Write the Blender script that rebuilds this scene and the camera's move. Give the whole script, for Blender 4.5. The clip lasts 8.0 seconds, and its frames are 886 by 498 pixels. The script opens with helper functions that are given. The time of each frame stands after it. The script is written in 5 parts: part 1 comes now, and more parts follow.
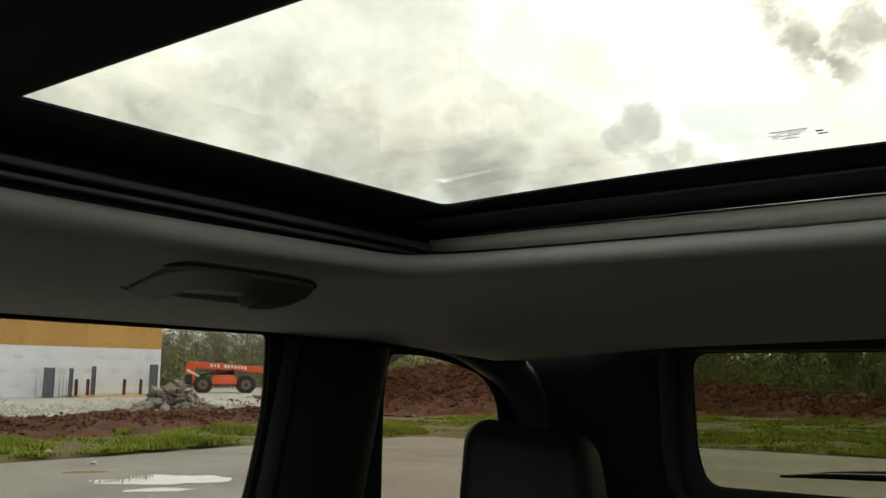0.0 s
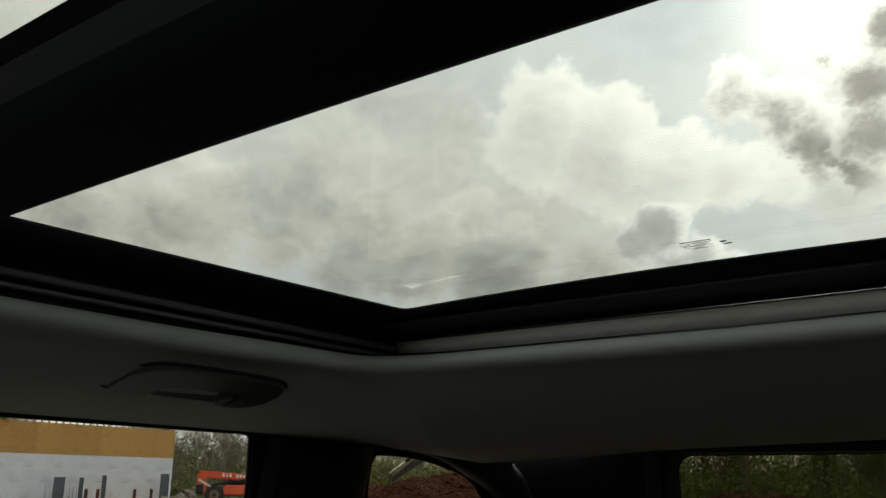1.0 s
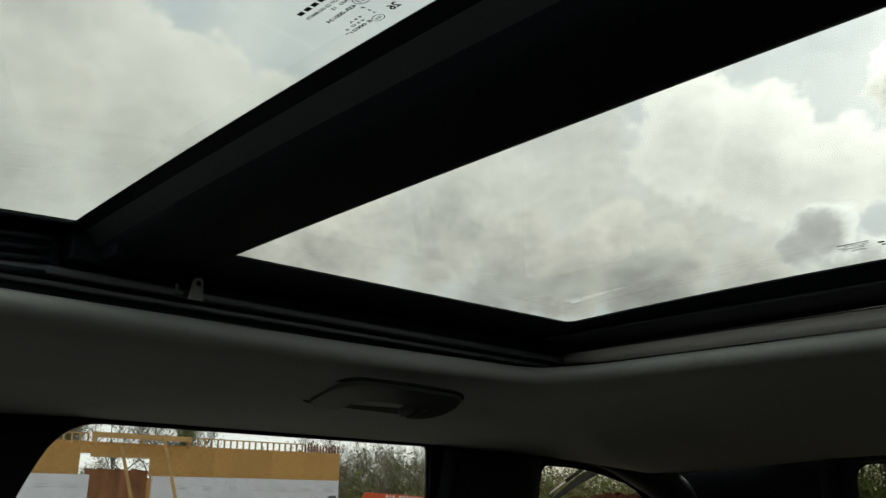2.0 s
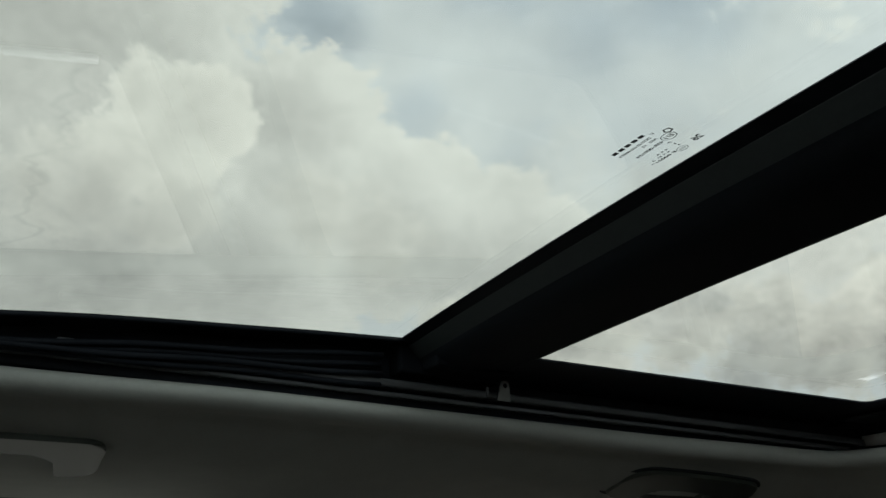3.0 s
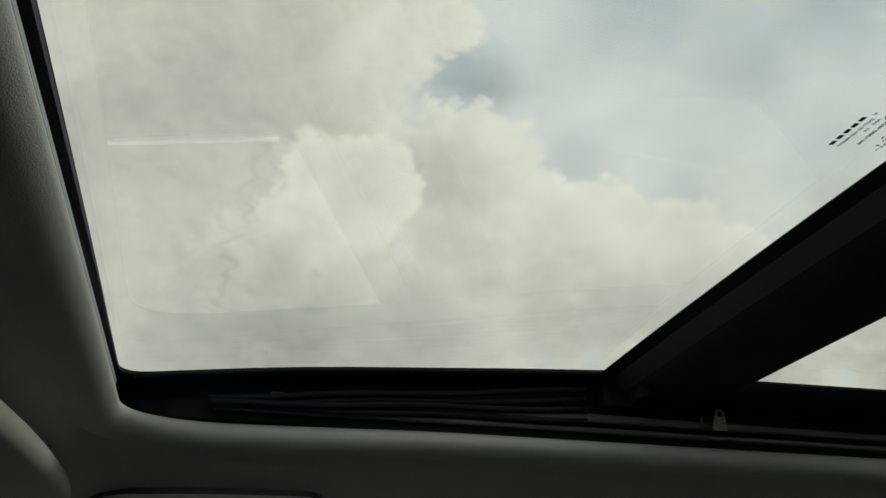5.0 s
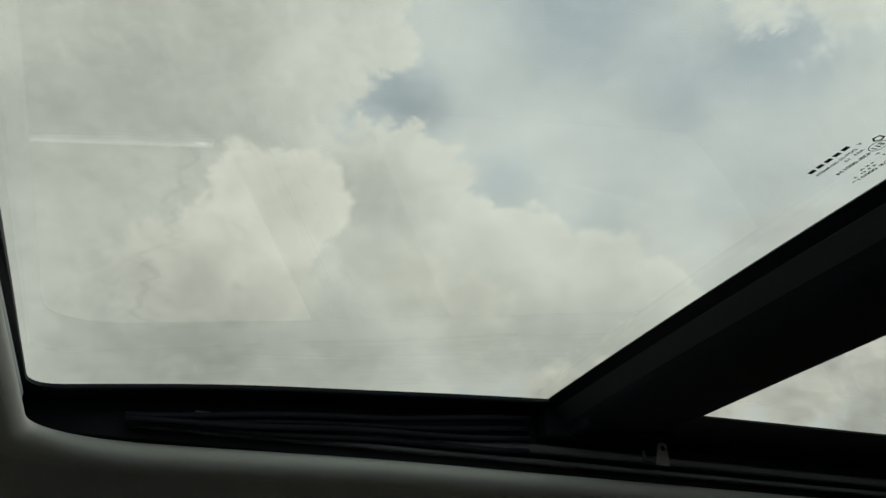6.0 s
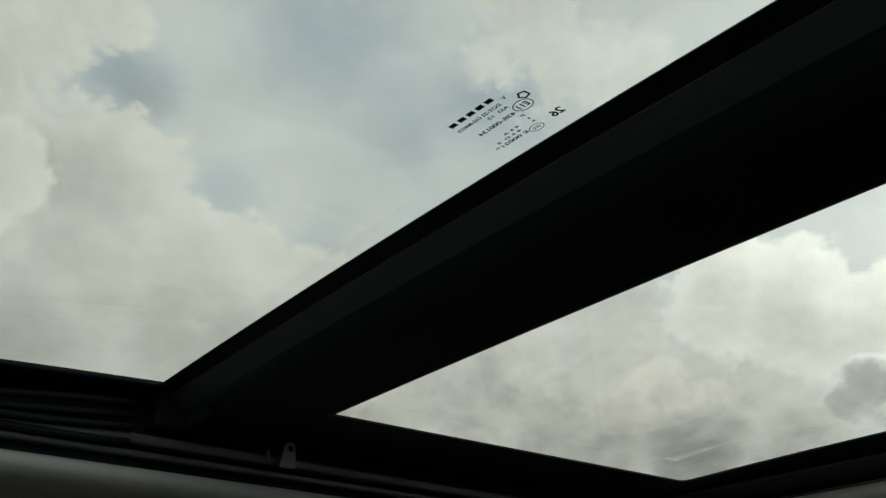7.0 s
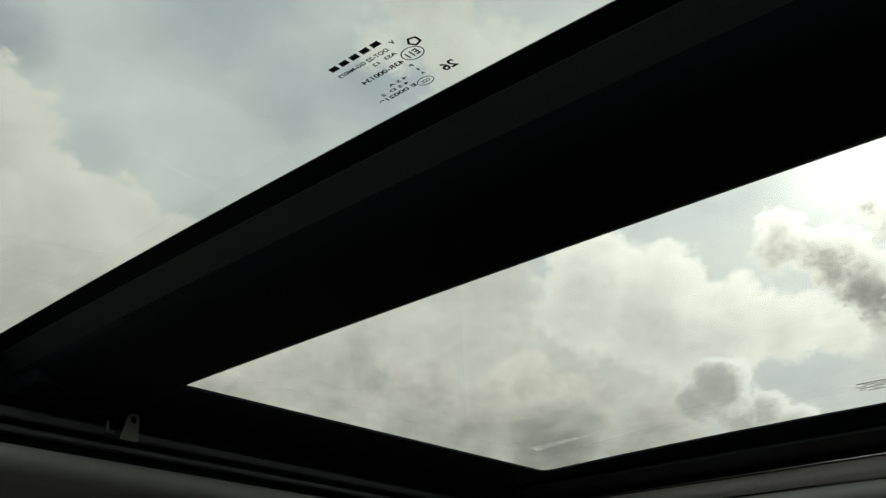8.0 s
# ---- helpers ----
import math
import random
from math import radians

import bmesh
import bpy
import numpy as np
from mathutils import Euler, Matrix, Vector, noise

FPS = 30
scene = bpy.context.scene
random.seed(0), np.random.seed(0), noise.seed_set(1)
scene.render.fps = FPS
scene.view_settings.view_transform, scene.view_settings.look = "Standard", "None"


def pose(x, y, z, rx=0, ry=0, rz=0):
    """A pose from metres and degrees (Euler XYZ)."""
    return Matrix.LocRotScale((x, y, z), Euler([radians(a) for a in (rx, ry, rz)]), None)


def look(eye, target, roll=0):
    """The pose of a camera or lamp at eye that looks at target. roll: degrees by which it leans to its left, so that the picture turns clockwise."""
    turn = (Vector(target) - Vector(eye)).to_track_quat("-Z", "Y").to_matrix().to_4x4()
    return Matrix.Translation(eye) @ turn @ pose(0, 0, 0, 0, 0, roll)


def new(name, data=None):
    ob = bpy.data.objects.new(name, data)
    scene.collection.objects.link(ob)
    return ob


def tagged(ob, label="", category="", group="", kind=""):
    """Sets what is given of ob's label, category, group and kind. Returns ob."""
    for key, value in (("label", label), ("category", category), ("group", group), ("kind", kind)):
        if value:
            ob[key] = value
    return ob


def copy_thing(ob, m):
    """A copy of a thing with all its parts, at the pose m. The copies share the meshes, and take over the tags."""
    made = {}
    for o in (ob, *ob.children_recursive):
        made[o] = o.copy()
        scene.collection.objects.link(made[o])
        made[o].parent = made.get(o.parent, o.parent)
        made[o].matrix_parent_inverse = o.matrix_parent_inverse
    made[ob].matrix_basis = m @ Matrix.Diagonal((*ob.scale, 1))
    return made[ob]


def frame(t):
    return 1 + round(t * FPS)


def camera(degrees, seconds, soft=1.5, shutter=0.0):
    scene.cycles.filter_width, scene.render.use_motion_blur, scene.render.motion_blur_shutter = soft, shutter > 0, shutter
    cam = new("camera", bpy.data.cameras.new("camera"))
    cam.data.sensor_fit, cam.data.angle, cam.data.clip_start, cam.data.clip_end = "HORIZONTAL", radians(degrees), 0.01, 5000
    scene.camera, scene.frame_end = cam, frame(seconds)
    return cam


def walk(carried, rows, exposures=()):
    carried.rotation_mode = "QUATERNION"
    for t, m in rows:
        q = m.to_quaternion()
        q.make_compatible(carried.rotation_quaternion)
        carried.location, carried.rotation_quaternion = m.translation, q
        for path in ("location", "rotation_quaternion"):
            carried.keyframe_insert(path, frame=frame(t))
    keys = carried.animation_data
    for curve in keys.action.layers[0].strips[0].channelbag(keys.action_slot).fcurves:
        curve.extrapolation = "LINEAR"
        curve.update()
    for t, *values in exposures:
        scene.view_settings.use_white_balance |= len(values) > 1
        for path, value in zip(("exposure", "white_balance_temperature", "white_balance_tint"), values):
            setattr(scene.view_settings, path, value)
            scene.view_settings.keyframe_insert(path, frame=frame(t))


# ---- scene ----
cam = camera(54.21, 8.0, soft=1.5)


def aim(x, y, z, yaw, pitch, roll):
    """A hand-held camera's pose: yaw to the left from +y, pitch up, roll about its own axis."""
    return pose(x, y, z, 90 + pitch, 0, yaw) @ pose(0, 0, 0, 0, 0, roll)


PATH = [
    (0.0, -0.182, 0.175, 1.460, -144.84, 8.15, 0.51),
    (0.2, -0.200, 0.169, 1.459, -144.60, 10.48, 0.58),
    (0.5, -0.224, 0.176, 1.455, -144.04, 12.50, 0.58),
    (1.0, -0.285, 0.200, 1.443, -143.66, 15.14, 0.59),
    (1.2, -0.289, 0.207, 1.435, -143.38, 15.84, 0.51),
    (2.3, -0.335, 0.302, 1.420, -128.21, 16.65, 0.40),
    (2.5, -0.341, 0.319, 1.420, -124.90, 17.27, 0.46),
    (2.7, -0.349, 0.344, 1.416, -121.82, 18.67, 0.32),
    (3.0, -0.352, 0.364, 1.414, -117.04, 21.85, 0.72),
    (3.5, -0.355, 0.372, 1.405, -111.48, 24.36, 0.49),
    (4.0, -0.339, 0.383, 1.412, -107.75, 24.80, 0.12),
    (4.5, -0.327, 0.375, 1.402, -105.16, 25.08, 0.19),
    (4.7, -0.326, 0.374, 1.402, -104.76, 25.13, 0.06),
    (5.8, -0.300, 0.386, 1.421, -106.95, 25.17, 0.39),
    (6.0, -0.283, 0.383, 1.420, -110.27, 26.46, 0.41),
    (6.5, -0.244, 0.330, 1.425, -122.08, 26.64, -1.05),
    (7.0, -0.223, 0.279, 1.428, -131.26, 27.35, -1.27),
    (7.5, -0.207, 0.250, 1.437, -137.30, 27.71, -1.09),
    (8.0, -0.197, 0.250, 1.436, -140.22, 26.18, -1.05),
]
EXPOSURES = [(0.0, 0.78, 6800, 10), (0.2, 0.66, 6800, 10), (0.5, 0.16, 6650, 10), (1.0, 0.04, 6550, 10), (1.2, 0.06, 6450, 10), (2.3, 0.16, 6350, 10), (3.0, 0.18, 6200, 10),
             (3.5, 0.18, 6250, 10), (4.5, 0.2, 6550, 10), (5.8, 0.08, 6450, 10), (6.5, -0.06, 6350, 10), (8.0, -0.04, 6500, 10)]
walk(cam, [(t, aim(*row)) for t, *row in PATH], exposures=EXPOSURES)

# ---- sky and sun: broken cloud, the sun veiled behind it ----
SUN_AZ, SUN_EL = -169.5, 28.5


def heading(az, el):
    a, e = radians(az), radians(el)
    return Vector((-math.sin(a) * math.cos(e), math.cos(a) * math.cos(e), math.sin(e)))


world = bpy.data.worlds.new("sky")
scene.world = world
world.use_nodes = True
wn, wl = world.node_tree.nodes, world.node_tree.links
wn.clear()


def wmath(op, a, b=None):
    n = wn.new("ShaderNodeMath")
    n.operation = op
    for i, v in enumerate((a, b)):
        if v is None:
            continue
        if isinstance(v, (int, float)):
            n.inputs[i].default_value = v
        else:
            wl.new(v, n.inputs[i])
    return n.outputs[0]


def wvec(op, a, b=None, scale=None):
    n = wn.new("ShaderNodeVectorMath")
    n.operation = op
    for i, v in enumerate((a, b)):
        if v is None:
            continue
        if isinstance(v, (tuple, Vector)):
            n.inputs[i].default_value = tuple(v)
        else:
            wl.new(v, n.inputs[i])
    if scale is not None:
        n.inputs["Scale"].default_value = scale
    return n.outputs["Value"] if op in ("DISTANCE", "DOT_PRODUCT", "LENGTH") else n.outputs[0]


def wnoise(vec, scale, detail, rough=0.55, colour=False):
    n = wn.new("ShaderNodeTexNoise")
    n.inputs["Scale"].default_value, n.inputs["Detail"].default_value, n.inputs["Roughness"].default_value = scale, detail, rough
    wl.new(vec, n.inputs["Vector"])
    return n.outputs["Color" if colour else "Fac"]


geo_in = wn.new("ShaderNodeTexCoord").outputs["Generated"]
direction = wvec("NORMALIZE", geo_in)
HALF = (0.5, 0.5, 0.5)
coarse = wvec("SUBTRACT", wnoise(direction, 5.0, 3, 0.5, True), HALF)
fine = wvec("SUBTRACT", wnoise(direction, 15.0, 6, 0.6, True), HALF)
stirred = wvec("ADD", wvec("ADD", direction, wvec("SCALE", coarse, scale=0.05)), wvec("SCALE", fine, scale=0.020))
drifted = wvec("ADD", wvec("ADD", direction, wvec("SCALE", coarse, scale=0.10)), wvec("SCALE", fine, scale=0.055))
squashed = wvec("MULTIPLY", wvec("ADD", direction, wvec("SCALE", fine, scale=0.035)), (1.0, 1.0, 1.8))


def billow(vec, octaves):
    """Heaped lobes with creases between them, about 0 to 0.8."""
    whole = None
    for size, gain in octaves:
        lobe = wmath("MULTIPLY", wmath("ABSOLUTE", wmath("SUBTRACT", wnoise(vec, size, 0.0), 0.5)), 2.6 * gain)
        whole = lobe if whole is None else wmath("ADD", whole, lobe)
    return whole


def band(value, a, b, low, high):
    ramp = wn.new("ShaderNodeMapRange")
    ramp.interpolation_type = "SMOOTHSTEP"
    wl.new(value, ramp.inputs[0])
    for i, v in zip((1, 2, 3, 4), (a, b, low, high)):
        ramp.inputs[i].default_value = v
    return ramp.outputs[0]


def total(*values):
    whole = values[0]
    for v in values[1:]:
        whole = wmath("ADD", whole, v)
    return whole


def spots(rows):
    """The sum of soft drifted patches: heading, radius in degrees, gain."""
    return total(*(band(wvec("DISTANCE", drifted, heading(az, el)), 2 * math.sin(radians(size) / 2), 0.0, 0.0, gain) for az, el, size, gain in rows))


def blend(a, b, share):
    n = wn.new("ShaderNodeMix")
    for key, v in (("Factor", share), ("A", a), ("B", b)):
        if isinstance(v, (int, float)):
            n.inputs[key].default_value = v
        else:
            wl.new(v, n.inputs[key])
    return n.outputs["Result"]


LOBES = [(9.0, 0.55), (21.0, 0.30), (48.0, 0.19), (105.0, 0.13), (220.0, 0.08)]
layered = wvec("MULTIPLY", stirred, (1.0, 1.0, 1.35))
heap = wmath("SUBTRACT", billow(layered, LOBES), 0.31)
frill = wmath("SUBTRACT", wnoise(direction, 20.0, 10, 0.68), 0.5)
sunward = (heading(SUN_AZ, SUN_EL) * 0.45 + Vector((0, 0, 0.9))).normalized() * 0.016
relief = wmath("SUBTRACT", billow(layered, LOBES[:4]), billow(wvec("ADD", layered, sunward), LOBES[:4]))
body = wmath("SUBTRACT", wnoise(squashed, 4.4, 5, 0.5), 0.5)
streak = wmath("SUBTRACT", wnoise(squashed, 10.0, 11, 0.66), 0.5)

# thin veil over blue: brightness, and warmth from blue-grey to cream
BLUE = [(-106.5, 36.3, 4.6, 0.8), (-121.0, 42.0, 8.0, 0.9), (-128.5, 35.0, 5.5, 0.55), (-115.5, 30.4, 3.6, 0.55), (-137.0, 37.0, 6.5, 0.95), (-122.0, 27.2, 3.0, 0.35), (-160.0, 29.5, 6.0, 0.35), (-163.0, 17.0, 6.0, 0.2)]
blue = spots(BLUE)
tone = total(0.93, wmath("MULTIPLY", body, 0.26), wmath("MULTIPLY", streak, 0.34), wmath("MULTIPLY", blue, -0.27))
warmth = total(0.48, wmath("MULTIPLY", body, 0.4), wmath("MULTIPLY", blue, -0.50))
# an old vapour trail
a, b = heading(-114.5, 31.9), heading(-129.5, 27.0)
off_line = wmath("ABSOLUTE", wvec("DOT_PRODUCT", wvec("ADD", direction, wvec("SCALE", fine, scale=0.006)), a.cross(b).normalized()))
along = band(wvec("DISTANCE", direction, (a + b).normalized()), 0.135, 0.02, 0.0, 1.0)
tone = total(tone, wmath("MULTIPLY", wmath("MULTIPLY", band(off_line, 0.0032, 0.0, 0.0, 0.10), along), total(0.6, wmath("MULTIPLY", streak, 2.5))))


def inside(discs, bulge, fray):
    """How far within a union of lobed discs, in radians; negative outside."""
    deep = None
    for az, el, size in discs:
        d = wmath("SUBTRACT", 2 * math.sin(radians(size) / 2), wvec("DISTANCE", stirred, heading(az, el)))
        if deep is None:
            deep = d
        else:
            deep = wmath("SMOOTH_MAX", deep, d)
            deep.node.inputs[2].default_value = 0.012
    return total(deep, wmath("MULTIPLY", heap, bulge), wmath("MULTIPLY", frill, fray))


def paint(discs, bulge, fray, edge, rim, core_tone, soft, shift, warm, lit=0.3, mottle=0.3, cover=1.0):
    """Lays a cloud over the sky: its sunward edge bright, greyer within."""
    global tone, warmth
    whole = band(inside(discs, bulge, fray), -edge, edge, 0.0, cover)
    shaded = [(az + 0.75 * shift / math.cos(radians(el)), el - 0.65 * shift, size) for az, el, size in discs]
    within = band(inside(shaded, bulge * 1.2, fray), -0.3 * soft, soft, 0.0, 1.0)
    own = total(blend(rim, core_tone, within), wmath("MULTIPLY", relief, lit), wmath("MULTIPLY", streak, mottle), wmath("MULTIPLY", body, 0.36))
    tone = blend(tone, own, whole)
    warmth = blend(warmth, warm, whole)


# side: a heaped mass of cloud against the veil, with nearer heads before it
SIDE = [
    ([(-125.0, 21.5, 6.0), (-132.0, 21.0, 6.0), (-139.0, 22.0, 6.0)], 0.09, 0.08, 0.045, 0.96, 0.84, 0.10, 1.2, 0.75, 0.20, 0.36, 0.8),
    ([(-142.6, 39.3, 2.8), (-140.0, 42.0, 3.6), (-145.0, 36.8, 1.6)], 0.12, 0.10, 0.026, 1.08, 0.96, 0.06, 0.8, 0.75, 0.25, 0.4, 0.9),
    ([(-95.0, 43.0, 9.3), (-106.6, 29.1, 5.6), (-114.0, 23.2, 6.2), (-121.0, 20.5, 6.6), (-90.0, 25.0, 14.0), (-80.0, 35.0, 13.0), (-74.0, 20.0, 14.0), (-103.0, 19.0, 8.0)], 0.060, 0.070, 0.008, 1.03, 0.80, 0.110, 1.1, 0.85, 0.20, 0.25),
]
for row in SIDE:
    paint(*row)
tone = total(tone, spots([(-107.2, 36.0, 3.4, -0.10), (-98.5, 39.2, 5.0, 0.17), (-86.0, 34.5, 8.0, -0.06), (-103.4, 30.6, 3.4, -0.15), (-97.0, 33.6, 3.0, -0.08), (-109.5, 32.2, 3.0, 0.08), (-92.5, 28.6, 3.0, -0.10), (-118.0, 25.0, 4.0, 0.06), (-128.0, 25.5, 4.5, 0.08)]))
HEADS = [
    ([(-99.3, 28.6, 3.2), (-95.4, 29.8, 2.1), (-96.0, 26.6, 3.4)], 0.045, 0.045, 0.009, 1.08, 0.80, 0.070, 1.1, 0.95, 0.18, 0.24, 0.92),
    ([(-93.5, 24.4, 2.8), (-97.8, 23.0, 2.3), (-89.5, 23.2, 2.4)], 0.055, 0.060, 0.016, 0.99, 0.76, 0.060, 1.0, 0.95, 0.18, 0.24, 0.75),
    ([(-108.5, 23.6, 2.6), (-112.2, 22.6, 2.4)], 0.070, 0.080, 0.026, 0.97, 0.78, 0.060, 1.0, 0.95, 0.24, 0.36, 0.75),
]
for row in HEADS:
    paint(*row)
tone = total(tone, spots([(-92.0, 18.5, 11.0, -0.22), (-79.0, 27.0, 9.0, -0.12), (-104.5, 25.5, 3.0, -0.05), (-116.0, 20.0, 5.0, -0.12), (-109.0, 18.6, 3.5, 0.08), (-85.0, 16.5, 6.0, 0.05), (-104.0, 20.0, 4.0, -0.06)]))
# rear: bright-edged bands towards the sun, grey heaps below
REAR = [
    ([(-143.5, 20.2, 4.4), (-137.0, 20.5, 4.0), (-150.0, 17.5, 5.0)], 0.060, 0.080, 0.050, 0.98, 0.90, 0.080, 1.0, 0.9, 0.30, 0.45, 0.9),
    ([(-151.0, 22.8, 4.2), (-155.5, 21.2, 4.0), (-159.5, 20.0, 3.4), (-163.5, 19.4, 2.3), (-166.5, 18.6, 1.8)], 0.022, 0.075, 0.008, 1.36, 0.98, 0.060, 1.2, 0.85, 0.30, 0.45, 0.9),
    ([(-127.0, 15.5, 4.0), (-134.0, 16.4, 3.3), (-139.5, 15.9, 3.2), (-145.7, 16.6, 2.8), (-149.4, 14.6, 2.7), (-153.5, 13.0, 2.7), (-143.0, 14.8, 2.8), (-120.0, 14.5, 4.5)], 0.070, 0.080, 0.014, 0.92, 0.66, 0.060, 0.9, 1.0, 0.50, 0.60, 0.95),
    ([(-146.4, 17.8, 1.7), (-144.4, 17.0, 1.5), (-148.4, 16.6, 1.4)], 0.030, 0.040, 0.006, 1.04, 0.72, 0.034, 0.5, 1.0, 0.40, 0.45, 0.9),
    ([(-134.0, 18.2, 1.8), (-131.6, 17.4, 1.6)], 0.060, 0.060, 0.016, 0.72, 0.62, 0.040, 0.3, 0.85, 0.40, 0.5, 0.7),
    ([(-147.0, 13.4, 2.9), (-137.0, 13.2, 2.4), (-152.0, 12.0, 2.2)], 0.090, 0.090, 0.030, 0.68, 0.50, 0.050, 0.5, 0.85, 0.40, 0.55, 0.75),
]
CLOUDS_BY_SUN = [
    ([(-158.9, 16.2, 1.8), (-157.2, 15.6, 1.2), (-161.2, 14.6, 1.2), (-163.2, 13.6, 1.0), (-159.6, 14.0, 1.6)], 0.030, 0.022, 0.004, 1.36, 0.68, 0.018, 0.44, 0.7, 0.25, 0.40),
    ([(-164.0, 24.4, 2.0), (-166.6, 23.4, 2.4), (-168.6, 21.4, 2.4), (-170.6, 19.0, 2.5)], 0.050, 0.050, 0.007, 1.40, 0.48, 0.050, 0.9, 0.85, 0.40, 0.55),
    ([(-170.4, 26.0, 1.7), (-172.6, 24.2, 2.8), (-174.0, 27.0, 2.5), (-172.6, 21.4, 2.3)], 0.050, 0.050, 0.007, 1.40, 0.44, 0.050, 0.8, 0.85, 0.40, 0.55),
    ([(-168.5, 16.6, 1.3), (-166.6, 16.0, 1.0), (-171.0, 15.0, 1.5)], 0.060, 0.060, 0.012, 1.10, 0.97, 0.030, 0.4, 0.7, 0.3, 0.4, 0.8),
]
for row in REAR + CLOUDS_BY_SUN:
    paint(*row)
# paler towards the horizon
level = wn.new("ShaderNodeSeparateXYZ")
wl.new(direction, level.inputs[0])
tone = wmath("ADD", tone, band(level.outputs[2], 0.18, 0.06, 0.0, 0.60))
tint = wn.new("ShaderNodeMix")
tint.data_type = "RGBA"
tint.inputs["A"].default_value, tint.inputs["B"].default_value = (0.885, 1.0, 1.055, 1), (1.02, 1.0, 0.872, 1)
wl.new(warmth, tint.inputs["Factor"])
# the veiled sun brightens the cloud round it
sun_off = wvec("DISTANCE", direction, heading(SUN_AZ, SUN_EL))
glow = wn.new("ShaderNodeMapRange")
glow.interpolation_type = "SMOOTHERSTEP"
wl.new(sun_off, glow.inputs[0])
for i, v in zip((1, 2, 3, 4), (0.50, 0.0, 0.0, 0.36)):
    glow.inputs[i].default_value = v
core = wn.new("ShaderNodeMapRange")
core.interpolation_type = "SMOOTHERSTEP"
wl.new(sun_off, core.inputs[0])
for i, v in zip((1, 2, 3, 4), (0.13, 0.0, 0.0, 0.8)):
    core.inputs[i].default_value = v
bright = wmath("MULTIPLY", wmath("MULTIPLY", wmath("MAXIMUM", tone, 0.25), wmath("ADD", 1.0, wmath("MULTIPLY", wmath("ADD", glow.outputs[0], core.outputs[0]), band(tone, 0.5, 0.9, 0.15, 1.0)))), 10.0)
cloud = wvec("SCALE", tint.outputs["Result"])
wl.new(bright, cloud.node.inputs["Scale"])
sky = wn.new("ShaderNodeTexSky")
sky.sky_type, sky.sun_disc = "NISHITA", False
sky.sun_elevation, sky.sun_rotation = radians(SUN_EL), radians(-SUN_AZ)
veil = wn.new("ShaderNodeMix")
veil.data_type = "RGBA"
veil.inputs["Factor"].default_value = 0.93
wl.new(sky.outputs[0], veil.inputs["A"])
wl.new(cloud, veil.inputs["B"])
back = wn.new("ShaderNodeBackground")
back.inputs[1].default_value = 0.15
wl.new(veil.outputs["Result"], back.inputs[0])
wl.new(back.outputs[0], wn.new("ShaderNodeOutputWorld").inputs[0])

sun_data = bpy.data.lights.new("sun", "SUN")
sun_data.energy, sun_data.angle, sun_data.color = 1.4, radians(16), (1.0, 0.96, 0.9)
sun = new("sun", sun_data)
sun.matrix_world = look(heading(SUN_AZ, SUN_EL) * 50, (0, 0, 0))


